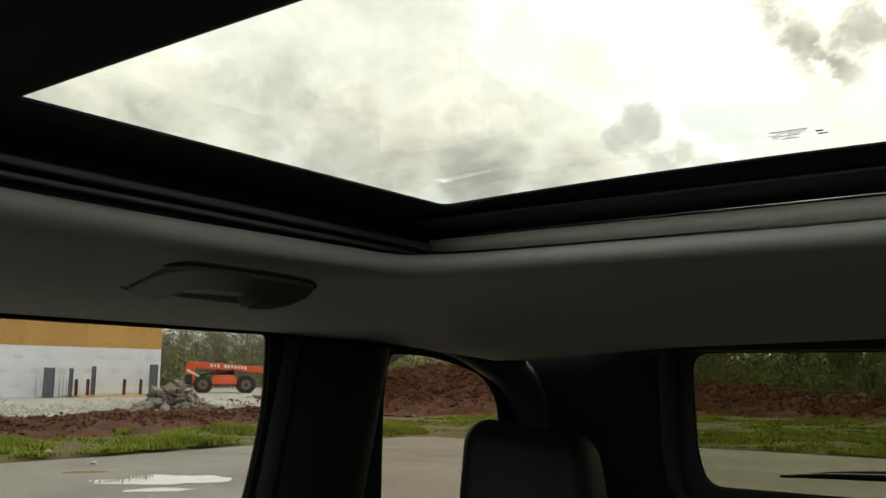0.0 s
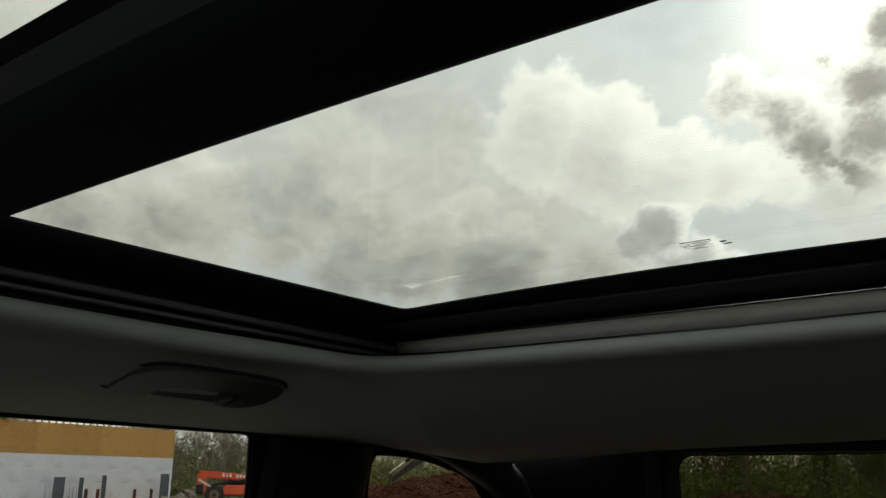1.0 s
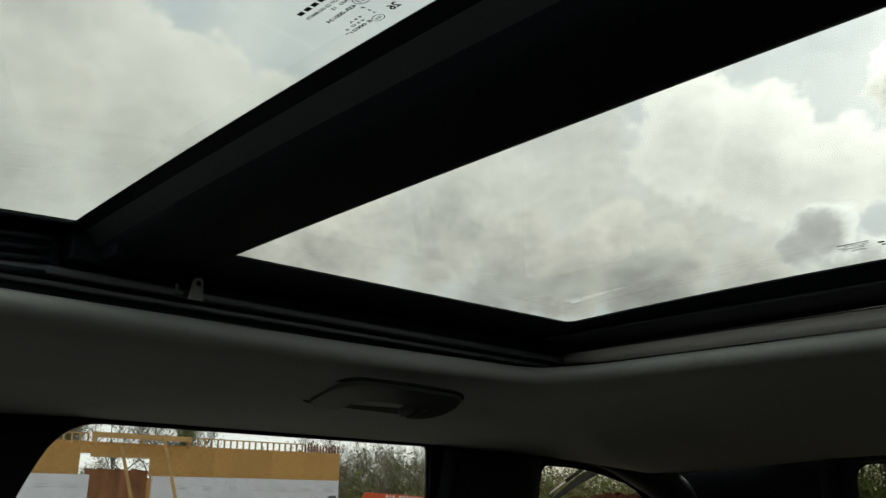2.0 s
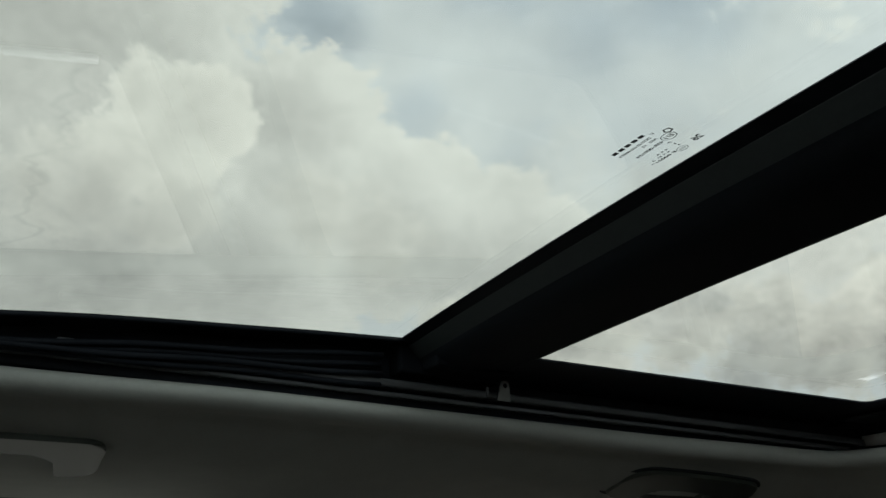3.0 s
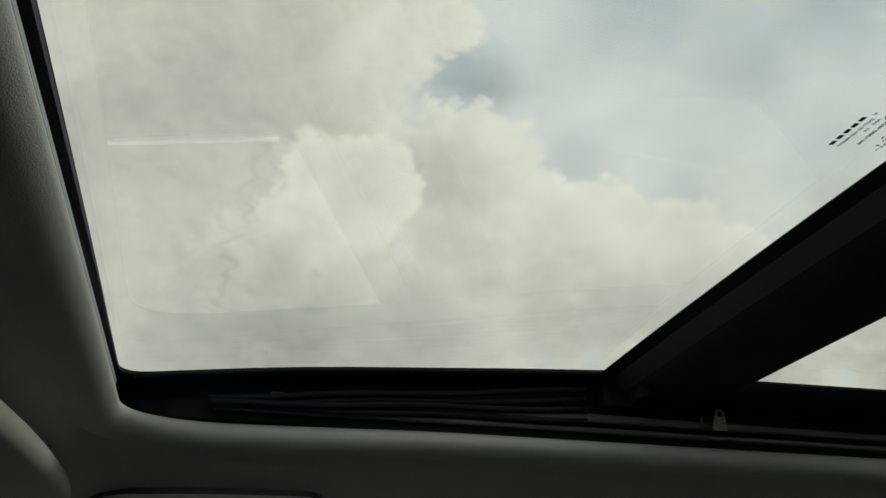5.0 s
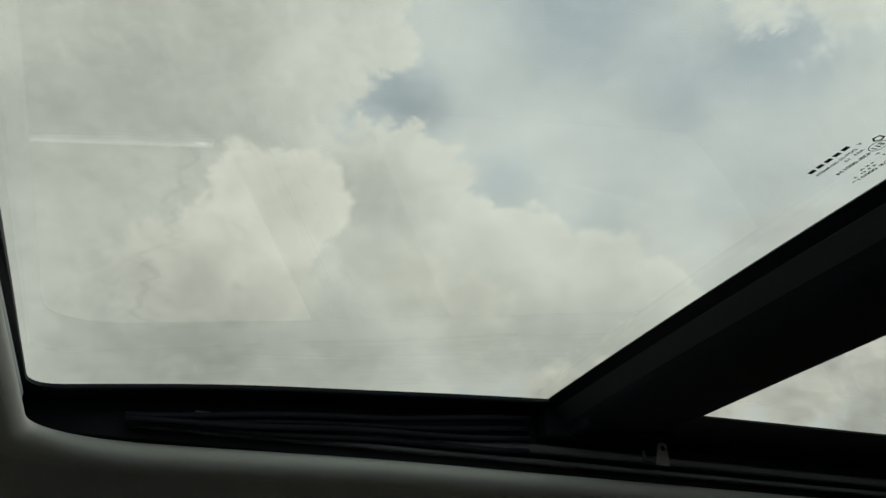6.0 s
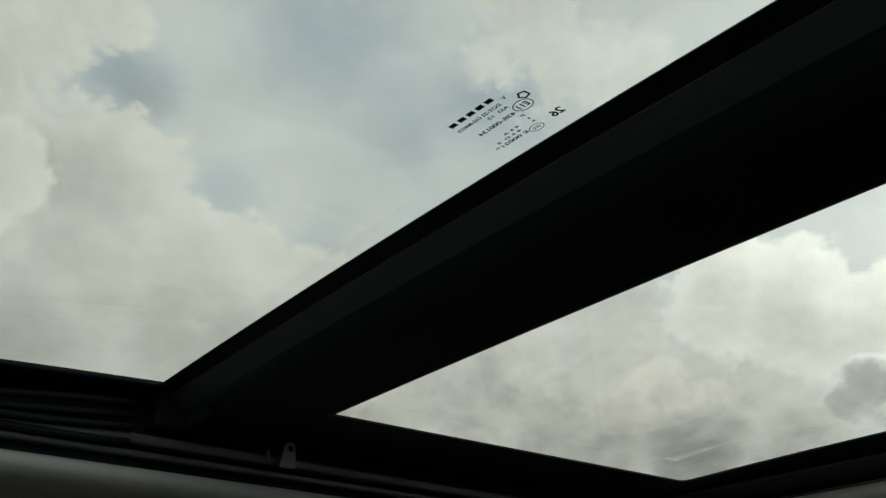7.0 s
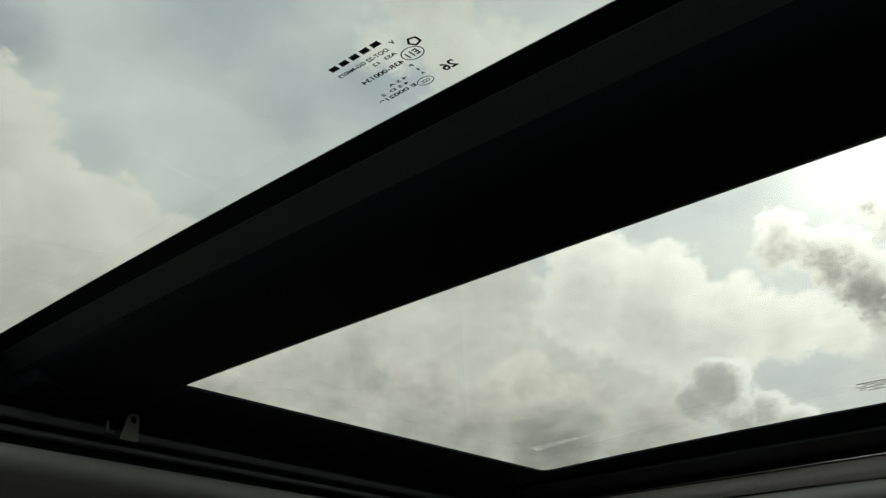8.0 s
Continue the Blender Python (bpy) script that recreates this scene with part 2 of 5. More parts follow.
# ---- materials ----
def material(name, colour, rough=0.6, metal=0.0, vary=0.15, scale=8.0, bump=0.0, bump_scale=None, second=None, random_tint=0.0, coat=0.0, stretch=None, shine=0.5):
    """Procedural surface: two scales of colour variation and a fine relief, in object metres."""
    m = bpy.data.materials.new(name)
    m.use_nodes = True
    n, l = m.node_tree.nodes, m.node_tree.links
    b = n["Principled BSDF"]
    b.inputs["Roughness"].default_value, b.inputs["Metallic"].default_value = rough, metal
    b.inputs["Coat Weight"].default_value = coat
    b.inputs["Specular IOR Level"].default_value = shine
    where = n.new("ShaderNodeTexCoord").outputs["Object"]
    if stretch:
        mp = n.new("ShaderNodeMapping")
        mp.inputs["Scale"].default_value = stretch
        l.new(where, mp.inputs[0])
        where = mp.outputs[0]

    def grain(s, d):
        t = n.new("ShaderNodeTexNoise")
        t.inputs["Scale"].default_value, t.inputs["Detail"].default_value = s, d
        l.new(where, t.inputs["Vector"])
        return t.outputs["Fac"]

    mix = n.new("ShaderNodeMath")
    mix.operation = "MULTIPLY_ADD"
    l.new(grain(scale, 5), mix.inputs[0])
    mix.inputs[1].default_value = 0.6
    half = n.new("ShaderNodeMath")
    half.operation = "MULTIPLY"
    half.inputs[1].default_value = 0.4
    l.new(grain(scale * 9, 3), half.inputs[0])
    l.new(half.outputs[0], mix.inputs[2])
    ramp = n.new("ShaderNodeMapRange")
    ramp.inputs[1].default_value, ramp.inputs[2].default_value = 0.33, 0.67
    l.new(mix.outputs[0], ramp.inputs[0])
    blend = n.new("ShaderNodeMix")
    blend.data_type = "RGBA"
    dark = second or tuple(c * (1 - vary) for c in colour)
    light = tuple(min(1, c * (1 + vary)) for c in colour) if not second else colour
    blend.inputs["A"].default_value, blend.inputs["B"].default_value = (*dark, 1), (*light, 1)
    l.new(ramp.outputs[0], blend.inputs["Factor"])
    out = blend.outputs["Result"]
    if random_tint:
        info = n.new("ShaderNodeObjectInfo")
        span = n.new("ShaderNodeMapRange")
        span.inputs[3].default_value, span.inputs[4].default_value = 1 - random_tint, 1 + random_tint
        l.new(info.outputs["Random"], span.inputs[0])
        tint = n.new("ShaderNodeVectorMath")
        tint.operation = "SCALE"
        l.new(out, tint.inputs[0])
        l.new(span.outputs[0], tint.inputs["Scale"])
        out = tint.outputs[0]
    l.new(out, b.inputs["Base Color"])
    if bump:
        bp = n.new("ShaderNodeBump")
        bp.inputs["Strength"].default_value, bp.inputs["Distance"].default_value = bump, 0.01
        l.new(grain(bump_scale or scale * 6, 4), bp.inputs["Height"])
        l.new(bp.outputs[0], b.inputs["Normal"])
    return m


def glass_material(name, tint, mirror=0.08):
    """Tinted sheet glass: straight-through light and a mirror share by Fresnel."""
    m = bpy.data.materials.new(name)
    m.use_nodes = True
    n, l = m.node_tree.nodes, m.node_tree.links
    n.clear()
    clear, gloss, mix, facing = (n.new(k) for k in ("ShaderNodeBsdfTransparent", "ShaderNodeBsdfGlossy", "ShaderNodeMixShader", "ShaderNodeLayerWeight"))
    clear.inputs[0].default_value = (*tint, 1)
    gloss.inputs["Roughness"].default_value = 0.0
    facing.inputs["Blend"].default_value = 0.5
    power, share = n.new("ShaderNodeMath"), n.new("ShaderNodeMath")
    power.operation, share.operation = "POWER", "MULTIPLY_ADD"
    power.inputs[1].default_value, share.inputs[1].default_value, share.inputs[2].default_value = 5.0, 0.92, mirror
    l.new(facing.outputs["Facing"], power.inputs[0])
    l.new(power.outputs[0], share.inputs[0])
    l.new(share.outputs[0], mix.inputs[0])
    l.new(clear.outputs[0], mix.inputs[1])
    l.new(gloss.outputs[0], mix.inputs[2])
    l.new(mix.outputs[0], n.new("ShaderNodeOutputMaterial").inputs[0])
    return m


M = {
    "headliner": material("woven_headliner", (0.485, 0.495, 0.465), 0.95, vary=0.05, scale=30, bump=0.25, bump_scale=1400),
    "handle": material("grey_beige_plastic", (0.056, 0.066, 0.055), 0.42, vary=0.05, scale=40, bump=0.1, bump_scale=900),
    "visor": material("visor_cloth", (0.46, 0.47, 0.41), 0.9, vary=0.05, scale=30, bump=0.2, bump_scale=1300),
    "black": material("black_plastic", (0.0125, 0.0150, 0.0205), 0.55, vary=0.2, scale=20, bump=0.15, bump_scale=700, shine=0.12),
    "bar": material("black_bar_cloth", (0.0080, 0.0108, 0.0152), 0.8, vary=0.15, scale=30, bump=0.2, bump_scale=900, shine=0.22),
    "bevel": material("charcoal_trim", (0.027, 0.033, 0.034), 0.7, vary=0.12, scale=30, bump=0.1, bump_scale=700),
    "rail": material("anodised_rail", (0.13, 0.135, 0.145), 0.45, metal=0.5, vary=0.2, scale=25, stretch=(8, 0.6, 8)),
    "gasket": material("rubber_gasket", (0.02, 0.02, 0.02), 0.5, vary=0.2, scale=30, shine=0.22),
    "trim": material("dark_interior_trim", (0.006, 0.0065, 0.008), 0.5, vary=0.15, scale=14, bump=0.25, bump_scale=900, shine=0.22),
    "trim_grey": material("slate_pillar_trim", (0.026, 0.030, 0.034), 0.5, vary=0.12, scale=14, bump=0.15, bump_scale=900, shine=0.22),
    "slate": material("slate_edge_trim", (0.27, 0.30, 0.31), 0.42, vary=0.1, scale=14, bump=0.1, bump_scale=900),
    "leather": material("black_leather", (0.0048, 0.0066, 0.0072), 0.46, vary=0.2, scale=25, bump=0.12, bump_scale=600, shine=0.14),
    "carpet": material("black_carpet", (0.05, 0.05, 0.05), 0.95, vary=0.3, scale=30, bump=0.5),
    "dark_carpet": material("dark_carpet", (0.03, 0.03, 0.032), 0.95, vary=0.3, scale=30, bump=0.5),
    "door_card": material("grey_door_card", (0.12, 0.118, 0.114), 0.8, vary=0.08, scale=14, bump=0.2, bump_scale=500),
    "steel": material("bright_steel", (0.22, 0.22, 0.21), 0.5, metal=0.6, vary=0.1, scale=60),
    "chrome": material("bright_moulding", (0.88, 0.88, 0.88), 0.35, metal=0.15, vary=0.05, scale=20),
    "blind": material("blind_rail_grey", (0.84, 0.80, 0.76), 0.5, vary=0.06, scale=30),
    "ink": material("ceramic_print", (0.01, 0.01, 0.01), 0.6, vary=0.1, scale=200),
    "paint": material("dark_car_paint", (0.03, 0.032, 0.036), 0.25, vary=0.1, scale=10, coat=0.6),
    "asphalt": material("worn_pale_asphalt", (0.275, 0.250, 0.225), 0.8, scale=0.5, second=(0.158, 0.143, 0.128), bump=0.6, bump_scale=30),
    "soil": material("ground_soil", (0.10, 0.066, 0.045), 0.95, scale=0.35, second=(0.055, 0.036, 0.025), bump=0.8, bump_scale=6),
    "red_soil": material("red_clay", (0.125, 0.035, 0.0080), 0.95, scale=4.5, second=(0.030, 0.0075, 0.003), bump=1.0, bump_scale=16),
    "gravel": material("pale_gravel", (0.48, 0.46, 0.43), 0.9, scale=1.2, second=(0.30, 0.285, 0.26), bump=0.9, bump_scale=14),
    "grass": material("spring_grass", (0.29, 0.33, 0.014), 0.7, scale=0.9, second=(0.095, 0.125, 0.008)),
    "grass_dry": material("worn_turf", (0.105, 0.100, 0.012), 0.9, scale=2.2, second=(0.075, 0.036, 0.012), bump=0.7, bump_scale=12),
    "rock": material("broken_concrete", (0.33, 0.30, 0.265), 0.9, scale=2.6, second=(0.12, 0.085, 0.065), random_tint=0.45, bump=0.6, bump_scale=12),
    "osb": material("strand_board", (0.72, 0.42, 0.135), 0.75, scale=7.0, second=(0.34, 0.175, 0.048), random_tint=0.09, bump=0.4, bump_scale=30),
    "lumber": material("sawn_lumber", (0.50, 0.31, 0.12), 0.75, scale=2.0, vary=0.2, random_tint=0.2),
    "plank": material("brown_planks", (0.24, 0.105, 0.045), 0.75, scale=1.5, vary=0.25, random_tint=0.25),
    "wrap": material("house_wrap", (0.76, 0.78, 0.85), 0.45, scale=1.6, vary=0.10, bump=0.9, bump_scale=2.2),
    "wrap_print": material("faded_print", (0.56, 0.53, 0.59), 0.6, scale=3.0, vary=0.1),
    "grey_post": material("grey_painted_steel", (0.10, 0.115, 0.135), 0.5, scale=2.0, vary=0.15),
    "red_post": material("red_primer_steel", (0.12, 0.03, 0.022), 0.6, scale=2.0, vary=0.2),
    "orange": material("orange_machine_paint", (0.72, 0.10, 0.025), 0.4, scale=1.0, vary=0.15),
    "white": material("white_lettering_paint", (0.8, 0.8, 0.78), 0.5, scale=2.0, vary=0.06),
    "tyre": material("tyre_rubber", (0.03, 0.028, 0.026), 0.85, scale=4.0, vary=0.3),
    "rim": material("dusty_rim", (0.16, 0.11, 0.08), 0.6, scale=4.0, vary=0.2),
    "dark_steel": material("dark_machine_steel", (0.02, 0.021, 0.023), 0.6, scale=2.0, vary=0.2),
    "bark": material("grey_bark", (0.16, 0.135, 0.11), 0.9, scale=1.5, vary=0.3, random_tint=0.25),
    "leaf": material("young_leaves", (0.17, 0.22, 0.035), 0.6, scale=0.6, second=(0.085, 0.12, 0.022), random_tint=0.3),
    "leaf_grey": material("sparse_buds", (0.30, 0.29, 0.15), 0.7, scale=0.6, second=(0.16, 0.15, 0.09), random_tint=0.3),
    "water": material("standing_water", (0.17, 0.16, 0.145), 0.03, vary=0.1, scale=1.0, shine=0.5),
    "crack": material("tar_joint", (0.05, 0.048, 0.045), 0.8, vary=0.2, scale=3.0),
}
M["roof_glass"] = glass_material("roof_glass", (0.905, 0.920, 0.895), 0.14)
M["rear_roof_glass"] = glass_material("rear_roof_glass", (0.925, 0.93, 0.91))


def tint_material(name, tint):
    """The outer face of a pane, which only tints."""
    m = bpy.data.materials.new(name)
    m.use_nodes = True
    n, l = m.node_tree.nodes, m.node_tree.links
    n.clear()
    clear = n.new("ShaderNodeBsdfTransparent")
    clear.inputs[0].default_value = (*tint, 1)
    l.new(clear.outputs[0], n.new("ShaderNodeOutputMaterial").inputs[0])
    return m


M["outer_face"] = tint_material("outer_glass_face", (0.511, 0.530, 0.512))
M["door_glass"] = glass_material("door_glass", (0.95, 0.97, 0.95))
M["privacy_glass"] = glass_material("privacy_glass", (0.66, 0.66, 0.635))
M["quarter_glass"] = glass_material("quarter_glass", (0.63, 0.605, 0.555))
M["rear_glass"] = glass_material("rear_glass", (0.44, 0.44, 0.367))


# ---- builders ----
def part(name, bm, mat, parent=None, label="", smooth=False, kind=""):
    """Links a bmesh as one mesh object, under a thing where a parent is given."""
    me = bpy.data.meshes.new(name)
    bmesh.ops.recalc_face_normals(bm, faces=bm.faces)
    bm.to_mesh(me)
    bm.free()
    if smooth:
        me.polygons.foreach_set("use_smooth", [True] * len(me.polygons))
    me.materials.append(M[mat])
    ob = new(name, me)
    if parent:
        ob.parent = parent
    return tagged(ob, label=label, kind=kind)


def empty(name, at=(0, 0, 0), turn=0.0):
    ob = new(name)
    ob.matrix_basis = pose(*at, 0, 0, turn)
    return ob


def box(size, at=(0, 0, 0), bevel=0.0, bm=None, turn=None, segments=2):
    """A bevelled block; size and centre in metres."""
    own = bmesh.new()
    bmesh.ops.create_cube(own, size=1.0, matrix=Matrix.Diagonal((*size, 1)))
    if bevel:
        bmesh.ops.bevel(own, geom=own.edges[:], offset=bevel, segments=segments, affect="EDGES", profile=0.5)
    bmesh.ops.transform(own, matrix=Matrix.Translation(at) @ (turn or Matrix()), verts=own.verts)
    if bm is None:
        return own
    tmp = bpy.data.meshes.new("tmp")
    own.to_mesh(tmp)
    bm.from_mesh(tmp)
    own.free()
    bpy.data.meshes.remove(tmp)
    return bm


def rounded(points, radius, steps=6):
    """A closed outline with rounded corners; radius is one number or one for each corner."""
    out, n = [], len(points)
    for i, p in enumerate(points):
        p = Vector(p)
        a, b = Vector(points[i - 1]) - p, Vector(points[(i + 1) % n]) - p
        r = radius[i] if isinstance(radius, (list, tuple)) else radius
        r = min(r, a.length * 0.49, b.length * 0.49)
        if r <= 0:
            out.append(p)
            continue
        s, e = p + a.normalized() * r, p + b.normalized() * r
        for k in range(steps + 1):
            t = k / steps
            out.append(s * (1 - t) ** 2 + p * 2 * t * (1 - t) + e * t * t)
    return out


def plate(outer, holes, place, thick):
    """A sheet with openings: 2D outlines, laid into space by place(u, v), thickened by the vector thick."""
    bm = bmesh.new()
    edges = []
    for loop in (outer, *holes):
        vs = [bm.verts.new((p[0], p[1], 0)) for p in loop]
        edges += [bm.edges.new((vs[i], vs[(i + 1) % len(vs)])) for i in range(len(vs))]
    bmesh.ops.triangle_fill(bm, use_beauty=False, use_dissolve=False, edges=edges, normal=(0, 0, 1))
    for v in bm.verts:
        v.co = place(v.co.x, v.co.y)
    faces = bm.faces[:]
    made = bmesh.ops.extrude_face_region(bm, geom=faces)
    bmesh.ops.translate(bm, vec=thick, verts=[g for g in made["geom"] if isinstance(g, bmesh.types.BMVert)])
    return bm


def loft(rings, closed=True, caps=False):
    """Skin over rows of points."""
    bm = bmesh.new()
    rows = [[bm.verts.new(p) for p in ring] for ring in rings]
    count = len(rows[0])
    for a, b in zip(rows, rows[1:]):
        for i in range(count if closed else count - 1):
            j = (i + 1) % count
            bm.faces.new((a[i], a[j], b[j], b[i]))
    if caps:
        bm.faces.new(rows[0])
        bm.faces.new(rows[-1][::-1])
    return bm


def tube(points, radius, closed=False, sides=8, flat=1.0, bm=None):
    """A round strip along points."""
    bm = bm or bmesh.new()
    pts = [Vector(p) for p in points]
    rows, n = [], len(pts)
    for i, p in enumerate(pts):
        a = pts[i - 1] if (closed or i) else p
        b = pts[(i + 1) % n] if (closed or i < n - 1) else p
        way = (b - a).normalized()
        side = way.cross(Vector((0, 0, 1)))
        side = side.normalized() if side.length > 1e-4 else Vector((1, 0, 0))
        up = side.cross(way)
        r = radius[i] if isinstance(radius, (list, tuple)) else radius
        rows.append([bm.verts.new(p + side * math.cos(q) * r + up * math.sin(q) * r * flat) for q in (2 * math.pi * k / sides for k in range(sides))])
    for i in range(n if closed else n - 1):
        a, b = rows[i], rows[(i + 1) % n]
        for k in range(sides):
            bm.faces.new((a[k], a[(k + 1) % sides], b[(k + 1) % sides], b[k]))
    if not closed:
        bm.faces.new(rows[0])
        bm.faces.new(rows[-1][::-1])
    return bm


def cylinder(radius, depth, at, axis="X", sides=24, bevel=0.0):
    bm = bmesh.new()
    bmesh.ops.create_cone(bm, cap_ends=True, segments=sides, radius1=radius, radius2=radius, depth=depth)
    if bevel:
        bmesh.ops.bevel(bm, geom=[e for e in bm.edges if abs(e.verts[0].co.z - e.verts[1].co.z) < 1e-5], offset=bevel, segments=2, affect="EDGES", profile=0.5)
    turn = pose(0, 0, 0, 0, 90, 0) if axis == "X" else pose(0, 0, 0, 90, 0, 0) if axis == "Y" else Matrix()
    bmesh.ops.transform(bm, matrix=Matrix.Translation(at) @ turn, verts=bm.verts)
    return bm


# ---- the car's shell ----
def lerp_table(table, t):
    for (a, va), (b, vb) in zip(table, table[1:]):
        if t <= b:
            return va + (vb - va) * max(0.0, (t - a) / (b - a))
    return table[-1][1]


def smooth_step(t):
    t = max(0.0, min(1.0, t))
    return t * t * (3 - 2 * t)


def half_rings():
    """Matching points of the roof opening's lip and of the headliner's outer edge, front centre round the right side to rear centre."""
    inner, outer = [], []

    def run(a, b, c, d, n, arc=None):
        for k in range(n):
            t = k / n
            p = Vector(a).lerp(Vector(b), t)
            if arc:
                m = Vector(arc)
                p = Vector(a) * (1 - t) ** 2 + m * 2 * t * (1 - t) + Vector(b) * t * t
            inner.append(p)
            outer.append(Vector(c).lerp(Vector(d), t))

    run((0, 0.456), (0.405, 0.456), (0, 0.98, 1.535), (0.70, 0.96, 1.505), 14)
    run((0.405, 0.456), (0.482, 0.370), (0.70, 0.96, 1.505), (0.866, 0.72, 1.512), 10, (0.478, 0.456))
    run((0.482, 0.370), (0.480, -0.16), (0.866, 0.72, 1.512), (0.866, -0.18, 1.529), 12)
    run((0.480, -0.16), (0.480, -0.40), (0.866, -0.18, 1.529), (0.866, -0.80, 1.524), 8)
    run((0.480, -0.40), (0.478, -0.60), (0.866, -0.80, 1.524), (0.868, -1.16, 1.514), 8)
    run((0.478, -0.60), (0.455, -0.665), (0.868, -1.16, 1.514), (0.872, -1.56, 1.484), 10, (0.476, -0.652))
    run((0.455, -0.665), (0.36, -0.690), (0.872, -1.56, 1.484), (0.60, -1.84, 1.522), 10, (0.42, -0.686))
    run((0.36, -0.690), (0.0, -0.700), (0.60, -1.84, 1.522), (0.0, -1.845, 1.540), 14)
    inner.append(Vector((0, -0.700)))
    outer.append(Vector((0, -1.845, 1.540)))
    return inner, outer


def lip_height(y):
    return 1.598 + 0.003 * smooth_step((-0.30 - y) / 0.3) - 0.0045 * smooth_step((y - 0.12) / 0.28)


def headliner_rings(rise=0.0):
    inner, outer = half_rings()
    inner += [Vector((-p.x, p.y)) for p in inner[-2:0:-1]]
    outer += [Vector((-p.x, p.y, p.z)) for p in outer[-2:0:-1]]
    rolled = [(0.024, 0.004), (0.010, 0.0038), (0.004, 0.0030), (0.000, 0.0012), (-0.003, -0.002), (-0.0042, -0.006), (-0.0032, -0.010), (0.000, -0.0135), (0.004, -0.0165), (0.009, -0.0186), (0.015, -0.0197), (0.021, -0.0200), (0.026, -0.0195), (0.030, -0.0186), (0.033, -0.0178), (0.036, -0.0172)]
    curve = [(0, 0.0), (0.05, 0.17), (0.10, 0.32), (0.17, 0.49), (0.26, 0.63), (0.36, 0.73), (0.48, 0.81), (0.60, 0.87), (0.72, 0.915), (0.84, 0.955), (1.0, 1.0)]
    rings = []
    for off, up in rolled:
        ring = []
        for p, o in zip(inner, outer):
            way = Vector((o.x - p.x, o.y - p.y))
            q = p + way.normalized() * off
            ring.append((q.x, q.y, lip_height(p.y) + up + rise))
        rings.append(ring)
    for f in (0.05, 0.10, 0.17, 0.26, 0.36, 0.48, 0.60, 0.72, 0.84, 0.93, 1.0):
        ring = []
        for p, o in zip(inner, outer):
            way = Vector((o.x - p.x, o.y - p.y))
            start = p + way.normalized() * 0.036
            q = start.lerp(Vector((o.x, o.y)), f)
            z0 = lip_height(p.y) - 0.0172
            ring.append((q.x, q.y, z0 + (o.z - z0) * lerp_table(curve, f) + rise))
        rings.append(ring)
    return rings


rings = headliner_rings()
tagged(part("ceiling", loft(rings), "headliner", smooth=True), "grey-beige woven headliner with a rolled roof opening", "headliner", kind="structure")
skin = [[(x, y, z + 0.028) for x, y, z in ring] for ring in rings[15:]] + [[(x * 1.06, y * 1.03, z + 0.028) for x, y, z in rings[-1]]]
tagged(part("roof", loft(skin), "paint", smooth=True), "dark painted roof skin round the glass panels", "roof", kind="structure")


def side_point(y, z, s=1.0):
    """A point of the car's leaning side wall."""
    return Vector((s * (0.868 + 0.25 * (1.5185 - z)), y, z))


FRONT_DOOR = rounded([(0.060, 1.519), (0.47, 1.514), (0.545, 1.077), (0.200, 1.072)], [0.04, 0.09, 0.03, 0.03], 7)
REAR_DOOR = rounded([(-0.165, 1.5265), (-0.826, 1.523), (-0.850, 1.42), (-0.856, 1.30), (-0.842, 1.14), (-0.80, 1.00), (-0.055, 0.99), (-0.115, 1.41)], [0.055, 0.016, 0.05, 0.06, 0.08, 0.04, 0.04, 0.15], 7)
QUARTER = rounded([(-1.148, 1.500), (-1.30, 1.498), (-1.51, 1.460), (-1.615, 1.388), (-1.682, 1.20), (-1.70, 1.03), (-1.275, 1.02), (-1.200, 1.27), (-1.155, 1.42)], [0.03, 0.12, 0.10, 0.09, 0.1, 0.05, 0.05, 0.12, 0.04], 6)
SIDE_OUTLINE = [(1.77, 0.98), (0.86, 1.525), (-0.10, 1.534), (-0.80, 1.529), (-1.16, 1.519), (-1.58, 1.492), (-1.92, 1.50), (-2.04, 0.98), (-2.25, 0.36), (2.69, 0.36)]
